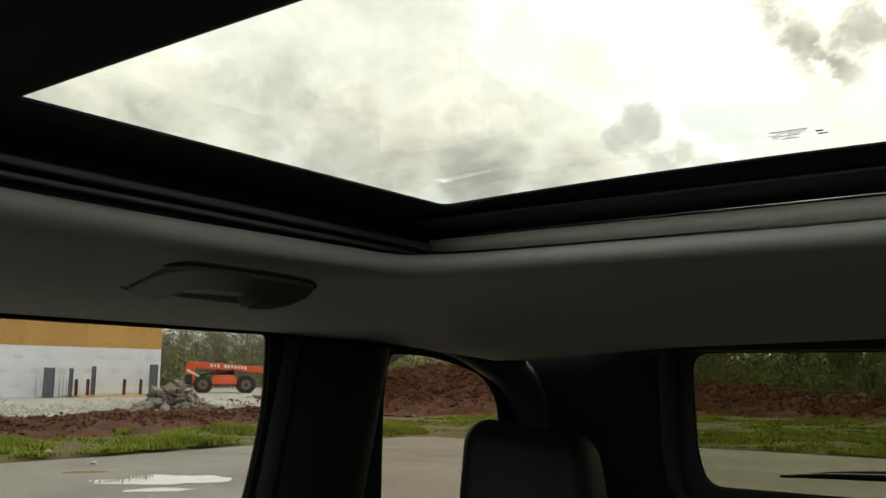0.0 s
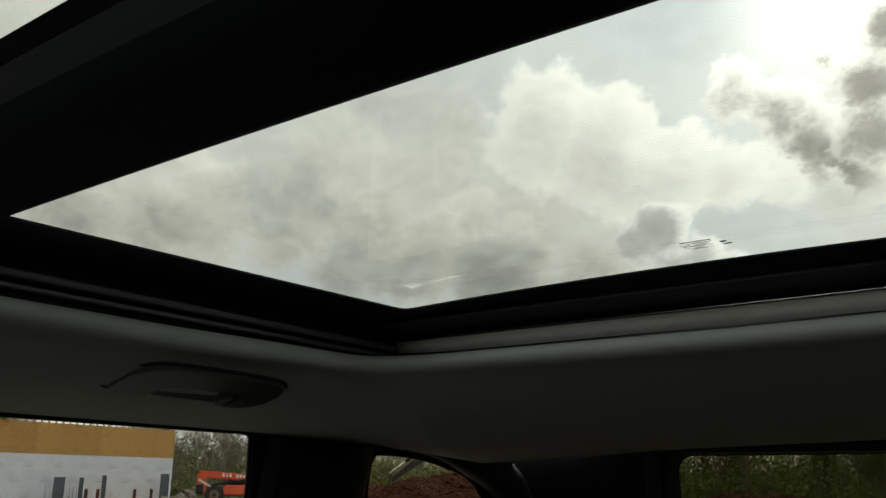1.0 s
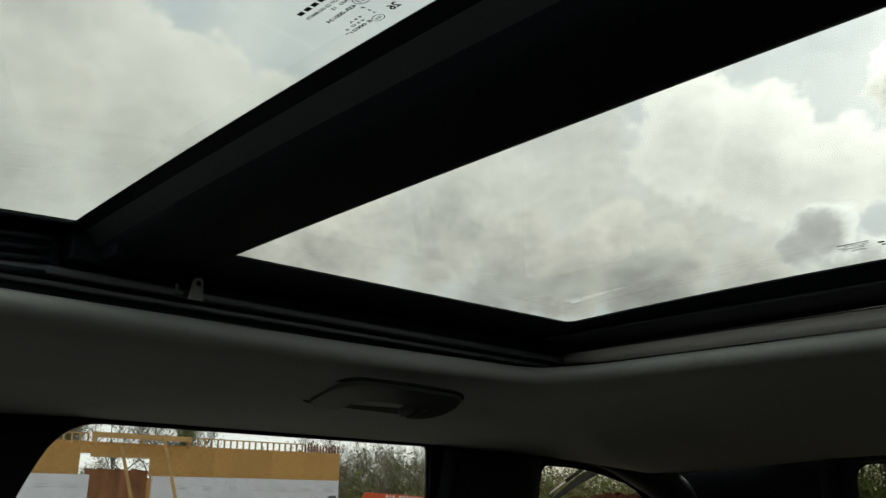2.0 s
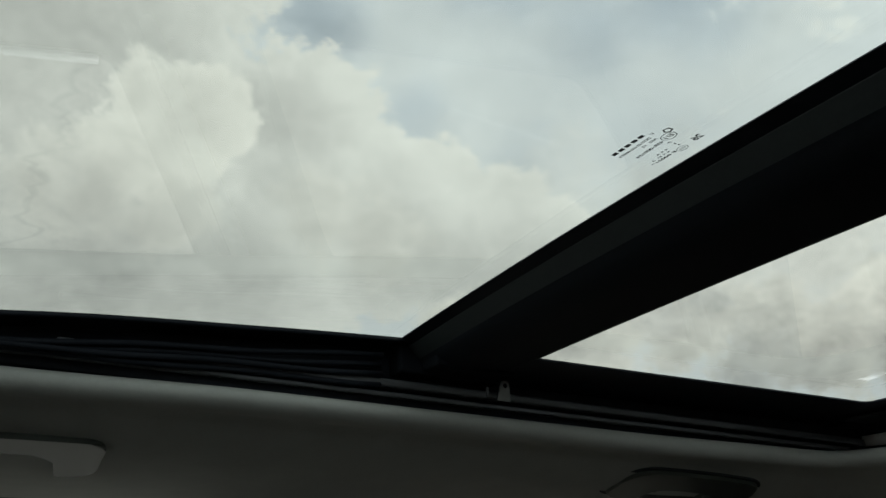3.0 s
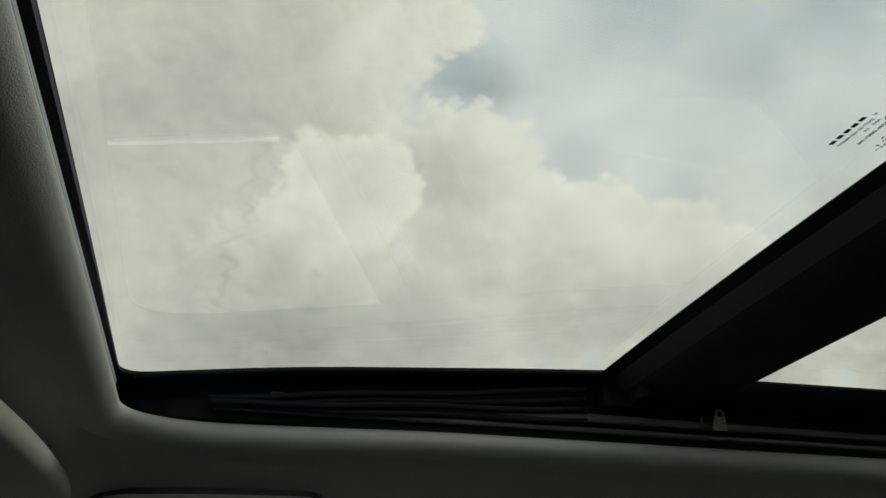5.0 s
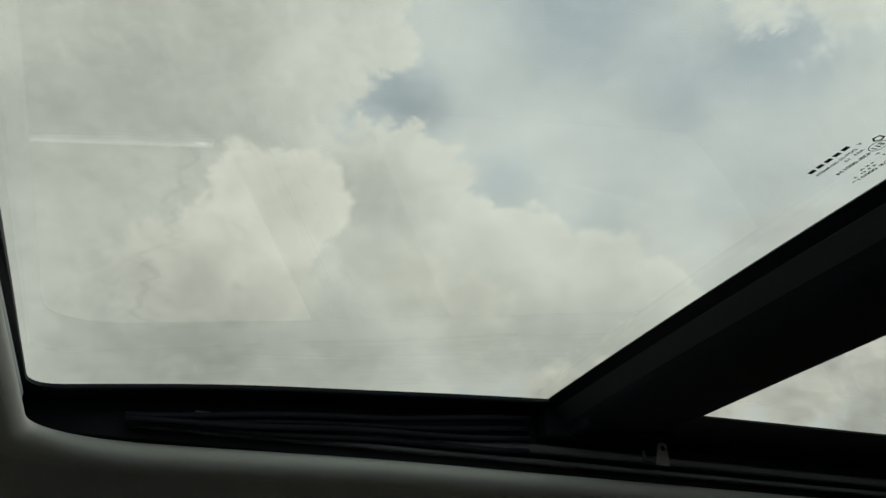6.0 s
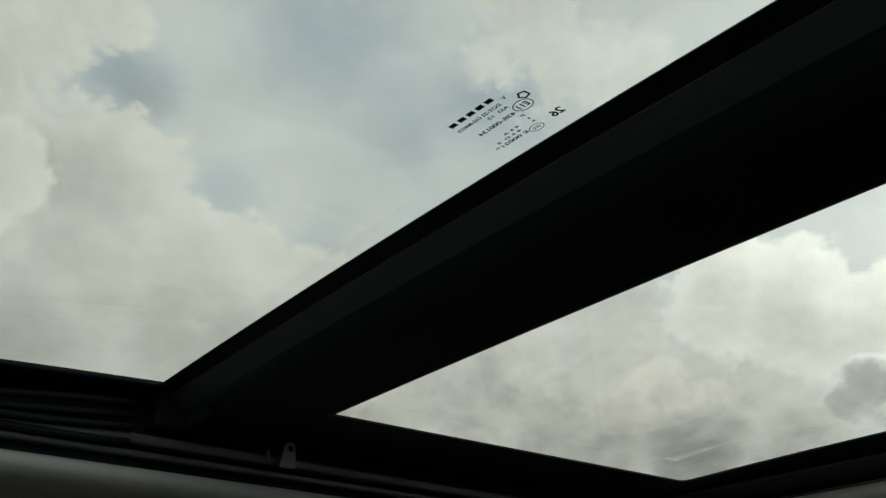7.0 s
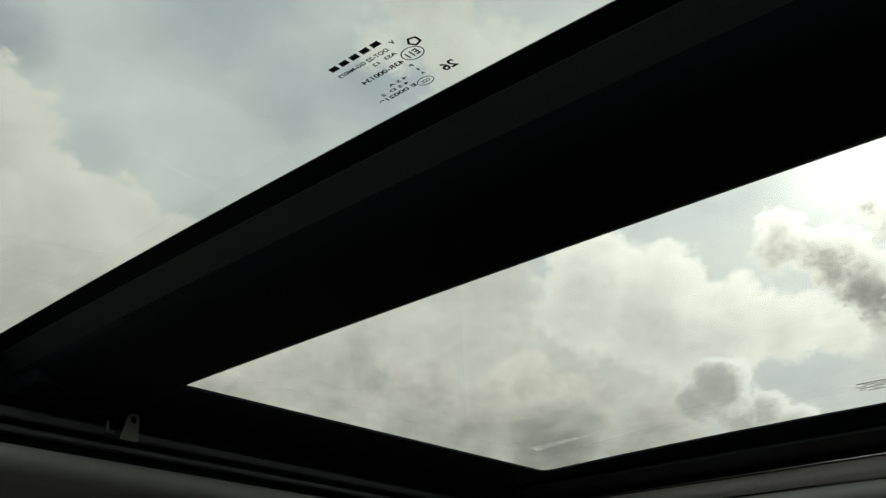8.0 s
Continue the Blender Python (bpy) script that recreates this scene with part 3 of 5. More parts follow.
for s, name in ((1, "wall_right"), (-1, "wall_left")):
    def place(y, z, s=s):
        return side_point(y, z, s)
    wall = part(name, plate([Vector(p) for p in SIDE_OUTLINE], [FRONT_DOOR, REAR_DOOR, QUARTER], place, Vector((0.012 * s, 0, 0.003))), "trim")
    tagged(wall, "black plastic door and pillar trim with window openings", "car side", kind="structure")
    for number, (outline, glass, what) in enumerate(((FRONT_DOOR, "door_glass", "clear front door window"), (REAR_DOOR, "privacy_glass", "tinted rear door window"), (QUARTER, "quarter_glass", "tinted rear quarter window"))):
        win = empty(f"window_{number + (1 if s > 0 else 5)}")
        tagged(win, f"{what} in a black rubber seal", "car window", kind="structure")
        pane = part("pane", plate(outline, [], lambda y, z, s=s: side_point(y, z, s) + Vector((0.006 * s, 0, 0)), Vector((0.003 * s, 0, 0.001))), glass, win)
        pane.visible_shadow = number > 0
        part("rubber_seal", tube([side_point(p.x, p.y, s) + Vector((0.008 * s, 0, 0)) for p in outline], 0.004, True), "gasket", win, smooth=True)
    card = [Vector(p) for p in [(1.55, 0.95), (-0.10, 0.95), (-0.10, 0.39), (1.60, 0.39)]]
    tagged(part("door_card", plate(card, [], lambda y, z, s=s: side_point(y, z, s) - Vector((0.004 * s, 0, 0)), Vector((-0.01 * s, 0, 0))), "door_card"), "grey door card below the windows", "car side", kind="structure")
    sill = [side_point(y, 1.076, s) + Vector((0.014 * s, 0, 0.0)) for y in (0.22, 0.3, 0.4, 0.5, 0.56)]
    moulding = part("belt_moulding", tube(sill, 0.009), "chrome", smooth=True)
    tagged(moulding, "bright metal strip along the door sill", "trim", kind="structure")


def rear_point(x, z):
    return Vector((x, -1.85 + 0.35 * (z - 1.50), z))


REAR_WINDOW = rounded([(-0.526, 1.516), (0.526, 1.516), (0.549, 1.28), (0.535, 1.190), (-0.535, 1.190), (-0.549, 1.28)], [0.05, 0.05, 0.08, 0.07, 0.07, 0.08], 7)
REAR_OUTLINE = [(-0.62, 1.55), (0.62, 1.55), (0.90, 1.50), (1.01, 1.0), (1.18, 0.36), (-1.18, 0.36), (-1.01, 1.0), (-0.90, 1.50)]
tagged(part("wall_rear", plate([Vector(p) for p in REAR_OUTLINE], [REAR_WINDOW], rear_point, Vector((0, -0.012, 0.0))), "trim_grey"), "black plastic tailgate trim round the rear window", "tailgate", kind="structure")
win = tagged(empty("window_4"), "tinted rear window in the tailgate", "car window", kind="structure")
pane = part("pane", plate(REAR_WINDOW, [], lambda x, z: rear_point(x, z) + Vector((0, -0.006, 0)), Vector((0, -0.004, 0.001))), "rear_glass", win)
part("rubber_seal", tube([rear_point(p.x, p.y) + Vector((0, -0.010, 0)) for p in REAR_WINDOW], 0.005, True), "gasket", win, smooth=True)
ring = rounded([(-0.575, 1.530), (0.575, 1.530), (0.610, 1.25), (0.600, 1.15), (-0.600, 1.15), (-0.610, 1.25)], [0.05, 0.05, 0.08, 0.07, 0.07, 0.08], 7)
part("window_surround", tube([rear_point(p.x, p.y) + Vector((0, 0.012, 0)) for p in ring], 0.020, True, flat=0.8), "trim_grey", win, "slate-grey moulded surround", smooth=True)

# windscreen and dashboard close the front; the floor closes below
def front_point(x, z):
    return Vector((x, 0.97 + (1.52 - z) * 1.45, z))


SCREEN = rounded([(-0.66, 1.49), (0.66, 1.49), (0.78, 1.02), (-0.78, 1.02)], 0.06, 5)
tagged(part("wall_front", plate([Vector(p) for p in [(-0.80, 1.535), (0.80, 1.535), (1.01, 0.98), (1.18, 0.36), (-1.18, 0.36), (-1.01, 0.98)]], [SCREEN], front_point, Vector((0, 0.04, 0.03))), "trim"), "black dashboard and windscreen surround", "dashboard", kind="structure")
win = tagged(empty("window_8"), "clear windscreen of the car", "windscreen", kind="structure")
pane = part("pane", plate(SCREEN, [], lambda x, z: front_point(x, z) + Vector((0, 0.02, 0.01)), Vector((0, 0.004, 0.003))), "door_glass", win)
pane.visible_shadow = False
tagged(part("floor", box((2.42, 2.92, 0.04), (0, 1.26, 0.36)), "carpet"), "black carpeted car floor", "floor", kind="structure")
tagged(part("cargo_floor", box((2.42, 2.2, 0.04), (0, -1.28, 0.36)), "dark_carpet"), "dark carpeted cargo floor", "floor", kind="structure")


# ---- the sunroof ----
def crown(x):
    return 0.0077 * (1 - (x / 0.40) ** 2)


def rect(x0, y0, x1, y1, r, steps=5, split=10):
    """A rounded rectangle with its long sides split, so that it can follow the roof's crown."""
    base = rounded([(x0, y0), (x1, y0), (x1, y1), (x0, y1)], r, steps)
    out = []
    for i, p in enumerate(base):
        q = base[(i + 1) % len(base)]
        n = split if (q - p).length > 0.1 else 1
        out += [p.lerp(q, k / n) for k in range(n)]
    return out


def rear_top(x, y):
    return Vector((x, y, 1.6425 + 0.0075 * (-0.126 - y) / 0.5 + crown(x)))


def front_top(x, y):
    return Vector((x, y, 1.669 - 0.089 * max(y, -0.02) + crown(x) - 0.0015))


sunroof = tagged(empty("sunroof", (0, 0, 1.64)), "panoramic sunroof with two tinted glass panels in a black frame", "sunroof")
under = Matrix.Translation((0, 0, -1.64))


def roof_part(name, bm, mat, label="", smooth=False, parent=None):
    bmesh.ops.transform(bm, matrix=under, verts=bm.verts)
    return part(name, bm, mat, parent or sunroof, label, smooth)


def side_rise(y):
    """How far the frame bows up along the sides of the front panel."""
    return 0.0046 * math.sin(math.pi * min(max((y + 0.01) / 0.46, 0.0), 1.0)) + 0.0030 * smooth_step((y - 0.15) / 0.2)


def open_frame(x, x_hole, y_open, y_far, y_hole, r):
    """A U of frame round three sides of an opening; the cross bar closes the fourth."""
    corner = rounded([(x_hole, y_open), (x_hole, y_hole), (-x_hole, y_hole), (-x_hole, y_open)], [0, r, r, 0], 5)
    out = [Vector((-x, y_open)), Vector((-x, y_far)), Vector((x, y_far)), Vector((x, y_open))] + corner
    dense = []
    for i, p in enumerate(out):
        q = out[(i + 1) % len(out)]
        n = 10 if (q - p).length > 0.15 else 1
        dense += [p.lerp(q, k / n) for k in range(n)]
    return dense


roof_part("rear_frame", plate(open_frame(0.56, 0.381, -0.115, -0.84, -0.626, 0.014), [], lambda x, y: rear_top(x, y) - Vector((0, 0, 0.001)), Vector((0, 0, 0.002))), "black")
roof_part("front_frame", plate(open_frame(0.56, 0.453, -0.010, 0.545, 0.461, 0.026), [], lambda x, y: front_top(x, y) + Vector((0, 0, side_rise(y) * smooth_step((abs(x) - 0.40) / 0.05) - 0.002)), Vector((0, 0, 0.003))), "black")
for name, top, outline, glass in (("rear_glass_panel", rear_top, rect(-0.54, -0.82, 0.54, -0.10, 0.02), "rear_roof_glass"), ("front_glass_panel", front_top, rect(-0.55, -0.03, 0.55, 0.54, 0.03), "roof_glass")):
    grid = bmesh.new()
    x0, x1 = min(p.x for p in outline), max(p.x for p in outline)
    y0, y1 = min(p.y for p in outline), max(p.y for p in outline)
    for lift in (0.0092, 0.0132):
        vs = [[grid.verts.new(top(x0 + (x1 - x0) * i / 24, y0 + (y1 - y0) * j / 8) + Vector((0, 0, lift))) for j in range(9)] for i in range(25)]
        for i in range(24):
            for j in range(8):
                grid.faces.new((vs[i][j], vs[i + 1][j], vs[i + 1][j + 1], vs[i][j + 1]))
    panel = roof_part(name, grid, glass, "tinted glass panel", True)
    panel.data.materials.append(M["outer_face"])
    for k, face in enumerate(panel.data.polygons):
        face.material_index = 1 if k >= len(panel.data.polygons) // 2 else 0

# cross bar between the panels; a paler bevel under the front panel's edge paints its sheen
def across(section, x0=-0.475, x1=0.475, n=24):
    rows = []
    for i in range(n + 1):
        x = x0 + (x1 - x0) * i / n
        rows.append([(x, y, z + crown(x)) for y, z in section])
    return loft(rows, closed=True, caps=True)


rows = []
for i in range(25):
    x = -0.475 + 0.95 * i / 24
    low = 0.0030 - 0.55 * crown(x)
    rows.append([(x, y, z + crown(x) + low * w) for y, z, w in ((-0.1265, 1.6445, 1), (-0.1245, 1.6405, 1), (-0.118, 1.6385, 1), (-0.112, 1.6380, 1), (-0.070, 1.6375, 0), (-0.058, 1.6380, 0), (-0.048, 1.6396, 0), (-0.040, 1.6425, 0), (-0.033, 1.6464, 0), (-0.0265, 1.6520, 0), (-0.030, 1.674, 0), (-0.126, 1.674, 0))])
cross_bar = roof_part("cross_bar", loft(rows, closed=True, caps=True), "bar")
for face in cross_bar.data.polygons:
    face.use_smooth = face.center.z < 0.0125 and face.normal.z < -0.2
for s in (1, -1):
    roof_part("bar_end", box((0.085, 0.097, 0.030), (s * 0.4745, -0.0785, 1.6510), 0.003), "bar")
    roof_part("bar_end", box((0.050, 0.122, 0.034), (s * 0.4900, -0.0640, 1.6500), 0.003), "bar")
roof_part("bar_bevel", across([(-0.0265, 1.6522), (-0.0200, 1.6575), (-0.0135, 1.6640), (-0.0125, 1.668), (-0.030, 1.668)]), "bevel", "charcoal bevelled strip, paler for the sheen on the bar")
roof_part("glass_edge", across([(-0.0140, 1.6645), (-0.0005, 1.6690), (-0.0015, 1.6705), (-0.0140, 1.6745)]), "black")

# upright walls of the opening, guide rails and seals along both sides
for s in (1, -1):
    roof_part("side_channel", box((0.012, 0.82, 0.053), (s * 0.496, -0.405, 1.623)), "black")
    roof_part("side_channel", loft([[(s * x, y, z) for x, z in ((0.490, 1.597), (0.502, 1.597), (0.502, 1.667 - 0.089 * max(y, 0)), (0.490, 1.667 - 0.089 * max(y, 0)))] for y in (-0.012, 0.2, 0.49)], caps=True), "black")
    roof_part("guide_rail", box((0.014, 1.06, 0.0085), (s * 0.4775, -0.20, 1.6215), 0.002), "rail", "dull metal guide rail")
    roof_part("guide_rail", box((0.010, 1.10, 0.005), (s * 0.480, -0.17, 1.6105), 0.0015), "rail", "dull metal guide rail")
    for k in range(4):
        line = [(s * (0.468 + 0.004 * (k % 2)), y, 1.648 - 0.0100 * k - 0.089 * (y - 0.02) * (1.0 - 0.24 * k) + 0.0012 * math.sin(y * 31 + k)) for y in np.linspace(0.015, 0.385, 16)]
        roof_part("deflector_fold", tube(line, 0.0032, sides=6), "black", "black wind deflector fold", True)
    roof_part("deflector_cloth", loft([[(s * 0.4850, y, 1.650 - 0.08 * y) for y in (0.0, 0.42)], [(s * 0.4850, y, 1.600) for y in (0.0, 0.42)]], closed=False), "black")
for s in (1, -1):
    seal = [(s * 0.4550, y, front_top(0.455, y).z - 0.0015 + side_rise(y)) for y in np.linspace(0.0, 0.450, 24)]
    roof_part("glass_seal", tube(seal, 0.0025, sides=8), "black", "black rubber seal along the glass", True)
roof_part("front_wall", box((0.98, 0.008, 0.036), (0, 0.470, 1.613)), "black")
roof_part("front_rail", box((0.86, 0.006, 0.0075), (0, 0.4635, 1.6125), 0.002), "slate", "pale grey front seal strip")
roof_part("rear_wall", box((0.98, 0.008, 0.052), (0, -0.80, 1.629)), "black")
# added strip; its paler colour stands in for light on the rear frame
roof_part("rear_trim", box((0.90, 0.125, 0.004), (0, -0.722, 1.6435), 0.0015), "bevel", "charcoal strip over the blind, paler for light on the frame")

# steel tab with a hole beside the bar
def tab_outline(w, h):
    return rounded([(-w * 0.62, 0), (w * 0.5, 0), (w * 0.42, h), (-w * 0.25, h)], [0.0005, 0.0005, w * 0.45, w * 0.45], 6)


hole = [Vector((0.0015 + 0.0030 * math.cos(a), 0.0175 + 0.0030 * math.sin(a))) for a in np.linspace(0, 2 * math.pi, 13)[:-1]]
for s in (1, -1):
    roof_part("steel_tab", plate(tab_outline(0.015, 0.023), [hole], lambda u, v, s=s: Vector((s * 0.456, -0.1265 - u, 1.6130 + v)), Vector((0.0015, 0, 0))), "steel", "small bare steel tab with a hole")
    roof_part("clip", box((0.003, 0.003, 0.011), (s * 0.458, -0.106, 1.6215), 0.001), "rail", "small dull steel clip")
    roof_part("clip", box((0.003, 0.008, 0.003), (s * 0.458, -0.109, 1.6175), 0.001), "rail", "small dull steel clip")

blind = tagged(empty("roller_blind", (0, -0.735, 1.622)), "pale grey rail of the drawn-back sunroof blind", "blind")
section = rounded([(-0.010, -0.0115), (-0.001, -0.0115), (0.0085, -0.004), (0.0110, 0.0015), (0.0095, 0.0090), (-0.010, 0.0090)], [0.001, 0.004, 0.004, 0.003, 0.002, 0.001], 4)
part("blind_rail", loft([[(x, p.x, p.y) for p in section] for x in np.linspace(-0.474, 0.474, 20)], caps=True), "blind", blind, smooth=True)
part("blind_roll", cylinder(0.018, 0.93, (0, -0.035, 0.002), "X", 20), "black", blind, smooth=True)


# printing on the glass: what is read from outside, so mirrored from within
def lettering(text, x, y, width, height, parent):
    cu = bpy.data.curves.new("print", "FONT")
    cu.body, cu.size, cu.offset = text, 1.0, 0.030
    probe = new("print_probe", cu)
    bpy.context.view_layer.update()
    me = bpy.data.meshes.new_from_object(probe.evaluated_get(bpy.context.evaluated_depsgraph_get()))
    bpy.data.objects.remove(probe)
    co = np.empty(len(me.vertices) * 3)
    me.vertices.foreach_get("co", co)
    co = co.reshape(-1, 3)
    co -= co.min(0)
    span = co.max(0)
    co[:, 0] *= width / span[0]
    co[:, 1] *= height / span[1]
    co[:, 0] += x
    co[:, 1] += y
    co[:, 2] = [front_top(a, b).z + 0.0084 - 1.64 for a, b in co[:, :2]]
    me.vertices.foreach_set("co", co.ravel())
    me.materials.append(M["ink"])
    ob = new("print", me)
    ob.parent = parent
    return ob


def ink_bar(x, y, w, h, parent, top=None):
    top = top or front_top
    bm = bmesh.new()
    bm.faces.new([bm.verts.new(top(a, b) + Vector((0, 0, 0.0084 - 1.64))) for a, b in ((x, y), (x + w, y), (x + w, y + h), (x, y + h))])
    return part("print_bar", bm, "ink", parent)


def ink_ring(x, y, rx, ry, line, parent, sides=28, inner=None):
    bm = bmesh.new()
    rows = []
    for k in range(sides):
        a = 2 * math.pi * k / sides
        rows.append([bm.verts.new(front_top(x + math.cos(a) * r, y + math.sin(a) * q) + Vector((0, 0, 0.0084 - 1.64))) for r, q in ((rx, ry), (rx - line, ry - line))])
    for k in range(sides):
        a, b = rows[k], rows[(k + 1) % sides]
        bm.faces.new((a[0], b[0], b[1], a[1]))
    return part("print_ring", bm, "ink", parent)


panel = next(o for o in sunroof.children if o.name.startswith("front_glass_panel"))
for k in range(5):
    ink_bar(0.0110 + 0.0064 * k, 0.0390, 0.0046, 0.0032, panel)
lettering("DOT-22 GG-M4073", 0.0120, 0.0330, 0.030, 0.0026, panel)
lettering("AS3", 0.0110, 0.0287, 0.0068, 0.0023, panel)
lettering("12", 0.0215, 0.0287, 0.0036, 0.0023, panel)
lettering("43R-000134", 0.0130, 0.0216, 0.0255, 0.0030, panel)
lettering("P", 0.0120, 0.0165, 0.0020, 0.0024, panel)
lettering("1", 0.0122, 0.0125, 0.0010, 0.0020, panel)
lettering("A", 0.0120, 0.0088, 0.0020, 0.0022, panel)
lettering("4 5 A", 0.0205, 0.0118, 0.0110, 0.0020, panel)
lettering("4 5 D  2", 0.0225, 0.0082, 0.0170, 0.0020, panel)
lettering("E 000219", 0.0215, 0.0040, 0.0225, 0.0027, panel)
lettering("V", 0.0058, 0.0352, 0.0026, 0.0028, panel)
lettering("E11", 0.0030, 0.0222, 0.0066, 0.0042, panel)
ink_ring(0.0062, 0.0244, 0.0058, 0.0047, 0.0006, panel)
ink_ring(0.0000, 0.0305, 0.0036, 0.0036, 0.0014, panel, 5)
ink_ring(0.0165, 0.0040, 0.0046, 0.0032, 0.0005, panel)
lettering("CCC", 0.0140, 0.0029, 0.0052, 0.0022, panel)
lettering("26", -0.0030, 0.0030, 0.0078, 0.0062, panel)
panel = next(o for o in sunroof.children if o.name.startswith("rear_glass_panel"))
for x, y, w, h in ((-0.036, -0.5745, 0.030, 0.0030), (-0.034, -0.5800, 0.024, 0.0020), (-0.030, -0.5850, 0.012, 0.0018), (-0.012, -0.5850, 0.010, 0.0018), (-0.026, -0.5905, 0.022, 0.0024), (-0.022, -0.5965, 0.009, 0.0016), (-0.008, -0.5965, 0.006, 0.0016), (-0.024, -0.6010, 0.015, 0.0022), (-0.046, -0.590, 0.006, 0.006), (-0.048, -0.599, 0.008, 0.0045)):
    ink_bar(x + 0.010, y, w, h, panel, rear_top)


# ---- grab handles on the headliner ----
def slab(outline, lay, low, high, bevel):
    """A plate with softened upper edges, laid by lay(u, v, w) from w = low to w = high."""
    bm = bmesh.new()
    ring = [[bm.verts.new((p[0], p[1], w)) for p in outline] for w in (low, high)]
    n = len(outline)
    for k in range(n):
        bm.faces.new((ring[0][k], ring[0][(k + 1) % n], ring[1][(k + 1) % n], ring[1][k]))
    bm.faces.new(ring[0][::-1])
    bm.faces.new(ring[1])
    rim = [e for e in bm.edges if all(abs(v.co.z - high) < 1e-7 for v in e.verts)]
    bmesh.ops.bevel(bm, geom=rim, offset=bevel, segments=3, affect="EDGES", profile=0.5, clamp_overlap=True)
    for v in bm.verts:
        v.co = lay(*v.co)
    return bm


def grab_handle(name, y0, y1, hook, x, z, deep, tilt, slope):
    """An arched grip on two feet, flush with the headliner, and a coat hook; its origin is at the middle of the upper edge."""
    length, mid = y1 - y0, (y0 + y1) / 2
    th = tagged(empty(name, (x, mid, z)), "grey-green moulded grab handle on the headliner" + (" with a coat hook" if hook else ""), "grab handle")

    def lay(u, v, w):
        """u along the car, v down the slope, w off it."""
        return Vector((v * math.cos(slope) - w * math.sin(slope), u, -v * math.sin(slope) - w * math.cos(slope) + tilt * u))
    h = length / 2
    foot, bar = (0.062, 0.046) if hook else (0.046, 0.042)
    edge = [0.045 if hook else 0.022, 0.06, 0.040, 0.018, 0.007, 0.024, 0.06, 0.024, 0.007, 0.034]
    arch = rounded([(-h, 0.0), (0.0, -0.006), (h, 0.0), (h, deep - 0.006), (h - foot * 0.85, deep), (h - foot, bar), (0.0, bar - 0.006), (-h + foot, bar), (-h + foot * 0.85, deep), (-h, deep - 0.006)], edge, 8)
    if hook:
        shade_outline = rounded([(-h - 0.006, -0.004), (0.0, -0.010), (h + 0.009, -0.005), (h + 0.012, deep), (-h - 0.004, deep)], [0.045, 0.06, 0.045, 0.03, 0.03], 8)
        # flush dark plate stands in for the shadow round the grip; nothing is sunk
        part("recess", slab(shade_outline, lay, -0.014, 0.0012, 0.0008), "bevel", th, "dark flush plate as the shade round the grip")
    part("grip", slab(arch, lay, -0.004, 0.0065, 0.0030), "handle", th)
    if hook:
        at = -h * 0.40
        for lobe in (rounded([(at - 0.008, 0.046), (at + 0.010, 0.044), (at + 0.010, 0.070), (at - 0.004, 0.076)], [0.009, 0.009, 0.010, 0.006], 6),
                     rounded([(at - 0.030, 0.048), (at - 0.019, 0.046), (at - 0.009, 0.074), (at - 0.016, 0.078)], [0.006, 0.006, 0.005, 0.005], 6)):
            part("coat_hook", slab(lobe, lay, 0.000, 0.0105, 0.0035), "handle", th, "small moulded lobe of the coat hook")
    return th


grab_handle("grab_handle", -0.592, -0.368, True, 0.533, 1.5660, 0.086, 0.018, 0.28)
grab_handle("grab_handle", 0.262, 0.490, False, 0.564, 1.5500, 0.108, -0.030, 0.19)

# sun visor, folded up under the front of the headliner
visor = tagged(empty("sun_visor", (0.40, 0.619, 1.53)), "pale cloth sun visor folded up under the headliner", "sun visor")
outline = rounded([(-0.23, -0.108), (-0.06, -0.122), (0.12, -0.124), (0.26, -0.112), (0.27, 0.085), (-0.23, 0.085)], [0.03, 0.08, 0.08, 0.05, 0.05, 0.03], 6)
part("panel", loft([[(p.x * g, p.y * g, w - 0.10 * p.y) for p in outline] for g, w in ((0.94, 0.011), (0.99, 0.006), (1.0, 0.0), (0.99, -0.006), (0.94, -0.011))], caps=True), "visor", visor, smooth=True)
part("pivot_rod", tube([(0.24, 0.085, 0.0), (0.30, 0.10, -0.005), (0.36, 0.10, 0.01)], 0.006), "handle", visor, smooth=True)

# ---- pillars, seat, wiper ----
def pillar(name, y0, y1, z0, z1, lean, bulge, mat, label):
    """A padded pillar cover: a curved shell from window edge to window edge."""
    rows = []
    for i in range(13):
        z = z0 + (z1 - z0) * i / 12
        row = []
        for k in range(15):
            t = k / 14
            y = y0 + (y1 - y0) * t + lean * (z - z1)
            row.append(side_point(y, z) - Vector((bulge * math.sin(math.pi * t) ** 0.6 + 0.002, 0, 0)))
        rows.append(row)
    ob = part(name, loft(rows, closed=False), mat, smooth=True)
    return tagged(ob, label, "pillar trim", kind="structure")


pillar("pillar_trim", -0.085, 0.030, 0.95, 1.522, -0.08, 0.030, "trim", "black padded pillar cover between the door windows")
